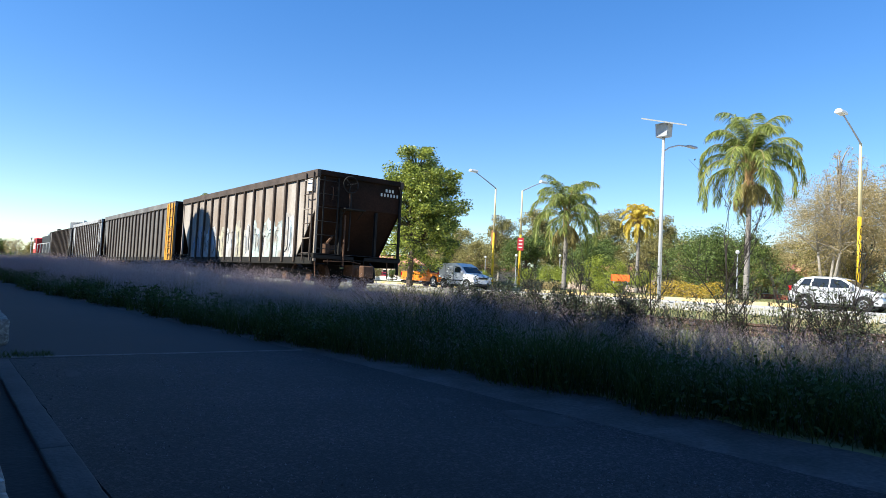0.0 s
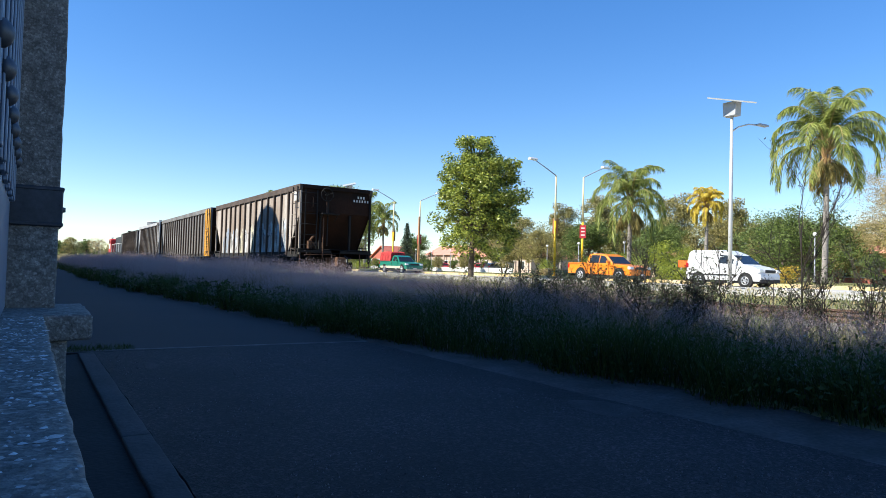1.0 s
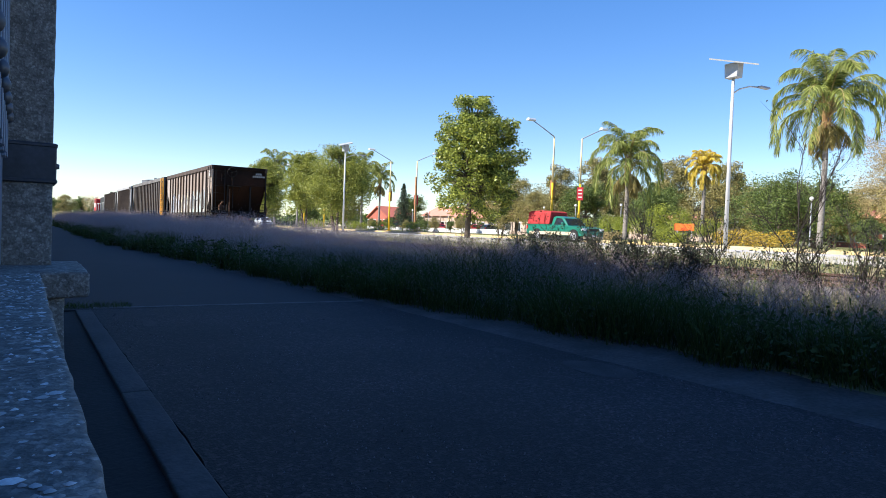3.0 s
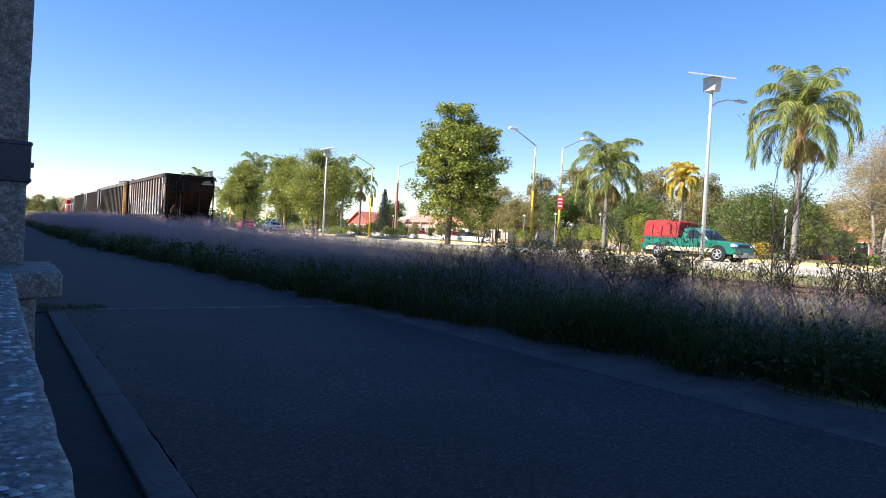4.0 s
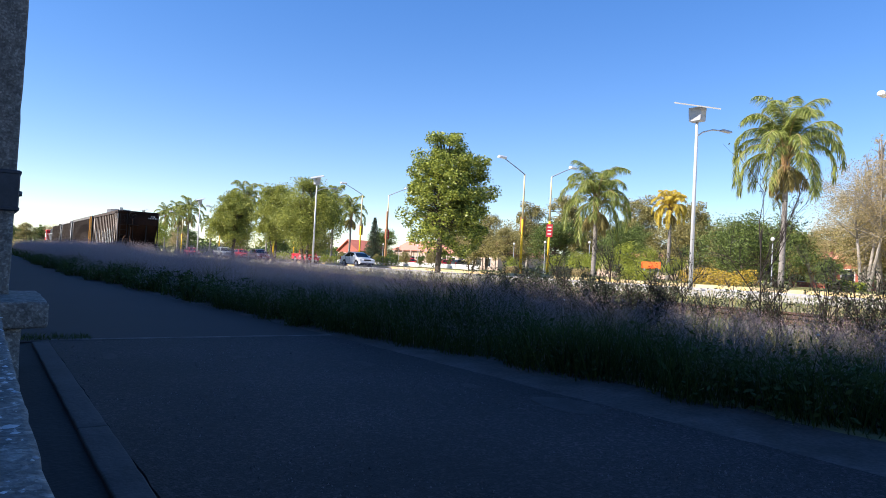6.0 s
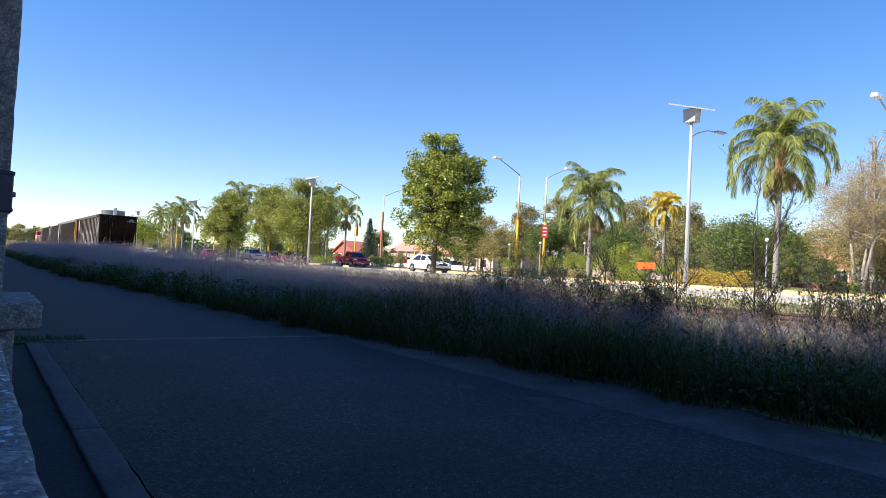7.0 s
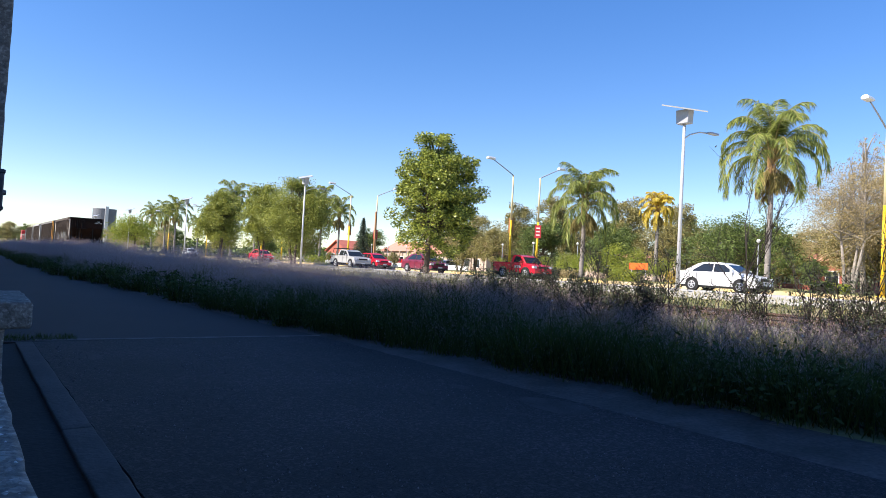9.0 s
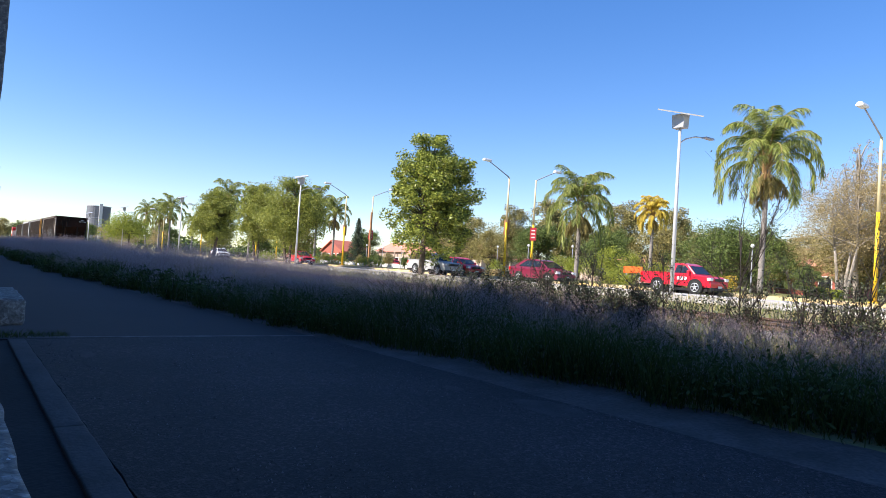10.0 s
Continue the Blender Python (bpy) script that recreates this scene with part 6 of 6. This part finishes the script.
a1 = yellow_lamp(pose(35.25, 37.9, 0.40, 0, 0, 180), True, True)
yellow_lamp(pose(35.25, 11.75, 0.40, 0, 0, 180), False)
for y in (64.9, 91.5, 118, 145):
    copy_thing(a1, pose(35.25, y, 0.40, 0, 0, 180))
b1 = yellow_lamp(pose(37.5, 37.1, 0.40), True)
for y in (62.6, 89, 116):
    copy_thing(b1, pose(37.4, y, 0.40))

s = thing("roadworks_sign", pose(36.5, 26.5, 0.4), "bright orange rectangular board on two short posts", "sign")
part("board", Shape().box(-0.02, 0.02, -0.75, 0.75, 0.85, 1.3), ORANGE_SIGN, s, bevel=0.008)
for y in (-0.55, 0.55):
    part("post", Shape().tube([(0.04, y, -0.1), (0.04, y, 1.25)], 0.03, 8), GALV, s)

# park lamps with white globes
g = thing("park_lamp", pose(44.0, 22.2, 0.3), "slim park lamp with a white globe", "park lamp", "globe lamps of the park")
part("post", Shape().tube([(0, 0, -0.1), (0, 0, 0.6), (0, 0, 3.2)], [0.07, 0.045, 0.04], 8), LAMP_GREY, g)
bm = bmesh.new()
bmesh.ops.create_icosphere(bm, subdivisions=2, radius=0.14, matrix=Matrix.Translation((0, 0, 3.4)))
me = bpy.data.meshes.new("globe")
bm.to_mesh(me)
bm.free()
me.shade_smooth()
part("globe", me, LAMP_WHITE, g, "white globe")
for x, y in ((52, 17.3), (47.5, 41.5), (47, 47), (50, 55), (52, 88), (56, 84), (60, 96), (62, 86), (50, 104)):
    copy_thing(g, pose(x, y, 0.3))

# ---- buildings beyond the park ----
BRICK_RED = mat("red_facade", (0.42, 0.13, 0.09), 0.85, 0, 0.12, 0.6, 8, 0.1)
ROOF_PINK = mat("pink_tile_roof", (0.60, 0.25, 0.18), 0.85, 0, 0.12, 0.8, 10, 0.2)
CREAM_WALL = mat("cream_facade", (0.52, 0.40, 0.31), 0.9, 0, 0.1, 0.5, 8, 0.1)
WHITE_WALL = mat("white_facade", (0.74, 0.73, 0.70), 0.9, 0, 0.08, 0.5, 8, 0.1)


def building(at, label, w, l, eave, ridge, wall, roof, openings, gable=True):
    """A hall with its front towards -x: roof with a ridge along y or, for a gable front, along x."""
    b = thing("building", at, label, "building", "buildings beyond the park")
    part("wall", Shape().box(0, w, -l / 2, l / 2, -0.5, eave), wall, b)
    s = Shape()
    if gable:
        s.add([(-0.5, -l / 2 - 0.4, eave), (-0.5, 0, ridge), (-0.5, l / 2 + 0.4, eave), (w + 0.5, -l / 2 - 0.4, eave), (w + 0.5, 0, ridge), (w + 0.5, l / 2 + 0.4, eave),
               (-0.5, -l / 2 - 0.4, eave + 0.25), (-0.5, 0, ridge + 0.3), (-0.5, l / 2 + 0.4, eave + 0.25), (w + 0.5, -l / 2 - 0.4, eave + 0.25), (w + 0.5, 0, ridge + 0.3), (w + 0.5, l / 2 + 0.4, eave + 0.25)],
              [(6, 7, 10, 9), (7, 8, 11, 10), (0, 1, 7, 6), (1, 2, 8, 7), (0, 3, 4, 1), (1, 4, 5, 2), (3, 9, 10, 4), (4, 10, 11, 5), (0, 6, 9, 3), (2, 5, 11, 8)])
        part("gable_wall", Shape().add([(0, -l / 2, eave), (0, l / 2, eave), (0, 0, ridge - 0.05), (0.3, -l / 2, eave), (0.3, l / 2, eave), (0.3, 0, ridge - 0.05)], [(0, 1, 2), (5, 4, 3), (0, 2, 5, 3), (1, 4, 5, 2)]), wall, b)
    else:
        s.prism([(-l / 2 - 0.4, eave), (l / 2 + 0.4, eave), (l / 2 - 1.5, ridge), (-l / 2 + 1.5, ridge)], -0.6, w + 0.6, lambda z: (z - eave) * 1.6)
    part("roof", s, roof, b, "sloping tiled roof")
    for y, z, ww, hh in openings:
        f = part("window", Shape().box(-0.06, 0.02, y - ww / 2, y + ww / 2, z, z + hh), WHITE_WALL, b, bevel=0.02)
        part("pane", Shape().box(-0.08, -0.062, y - ww / 2 + 0.12, y + ww / 2 - 0.12, z + 0.12, z + hh - 0.12), CAR_GLASS, f)
    for k in range(int(l / 4) + 1):
        y = -l / 2 + 4 * k
        part("pillar", Shape().box(-0.9, -0.6, y - 0.15, y + 0.15, -0.5, eave), wall, b)
    return b


building(pose(80, 153.5, 0.4), "red gabled hall with a white-framed front", 8, 11.5, 3.0, 5.9, BRICK_RED, BRICK_RED, [(-4, 0.8, 2, 1.8), (-1, 0.8, 2, 1.8), (2, 0.8, 2, 1.8), (5, 0.8, 2, 1.8)])
building(pose(92, 139, 0.4), "long low building with a pink tiled roof", 14, 22, 4.0, 6.6, CREAM_WALL, ROOF_PINK, [(-8 + 3 * k, 1, 1.8, 1.6) for k in range(6)], False)
building(pose(84, 110, 0.4), "low hall with a pink tiled roof and a white front", 14, 26, 3.2, 6.3, CREAM_WALL, ROOF_PINK, [(-10 + 3 * k, 0.6, 2, 1.8) for k in range(8)], False)
building(pose(84, 35.8, 0.4), "pink house with tiled roofs between the trees", 10, 9, 3.6, 6.0, BRICK_RED, ROOF_PINK, [(-2.5, 0.6, 1.6, 1.8), (0.5, 0.6, 1.6, 1.8), (3, 0.6, 1.6, 1.8)], False)
building(pose(96, 72, 0.4), "cream low house behind the park trees", 12, 20, 3.6, 5.0, CREAM_WALL, ROOF_PINK, [(-6 + 3 * k, 0.8, 1.6, 1.6) for k in range(5)], False)

# white low wall and parked cars before the halls
w = thing("park_wall", pose(62, 100, 0.35), "low white wall before the car park", "wall", kind="structure")
for k in range(8):
    part("wall_panel", Shape().box(0, 0.25, -24 + 6 * k, -18.15 + 6 * k, -0.4, 0.75), WHITE_WALL, w, bevel=0.02)
parked = sedan("red car parked before the hall", COAT["red"], "parked cars")[0]
parked.matrix_basis = pose(66, 101, 0.38, 0, 0, 60)
for x, y, a in ((66, 113, 80), (70, 128, 100), (68, 92, 70)):
    copy_thing(parked, pose(x, y, 0.38, 0, 0, a))
dark_car = hatchback("dark grey car parked in the car park", paint("dark_car_paint", (0.05, 0.055, 0.06)), "parked cars")[0]
dark_car.matrix_basis = pose(66.5, 107, 0.38, 0, 0, 75)
for x, y, a in ((66.5, 119, 80), (64, 136, 100), (65, 84, 90)):
    copy_thing(dark_car, pose(x, y, 0.38, 0, 0, a))

# storage tank on the skyline
TANK = mat("steel_tank", (0.17, 0.18, 0.20), 0.6, 0.2, 0.2, 0.2, 3, 0.1)
t = thing("storage_tank", pose(47, 300, 0.4), "large grey steel tank on a tower", "tank")
part("shell", Shape().tube([(0, 0, 7), (0, 0, 17.0)], 4.5, 28), TANK, t)
part("top_rim", Shape().tube([(0, 0, 17.0), (0, 0, 17.25)], 4.6, 28), GALV, t)
part("stair_tower", Shape().box(-0.6, 0.6, -5.5, -4.5, 0, 18), GALV, t)
part("tank_base", Shape().tube([(0, 0, -0.5), (0, 0, 7)], 4.0, 20), TANK, t)
# a tall slim brick pillar beside a lamp
p = thing("sign_pillar", pose(37.25, 62.45, 0.4), "slim orange-brown sign pillar", "pillar")
part("shaft", Shape().box(-0.10, 0.10, -0.10, 0.10, -0.1, 6.2), SIGN_BACK, p, bevel=0.02)

motions()
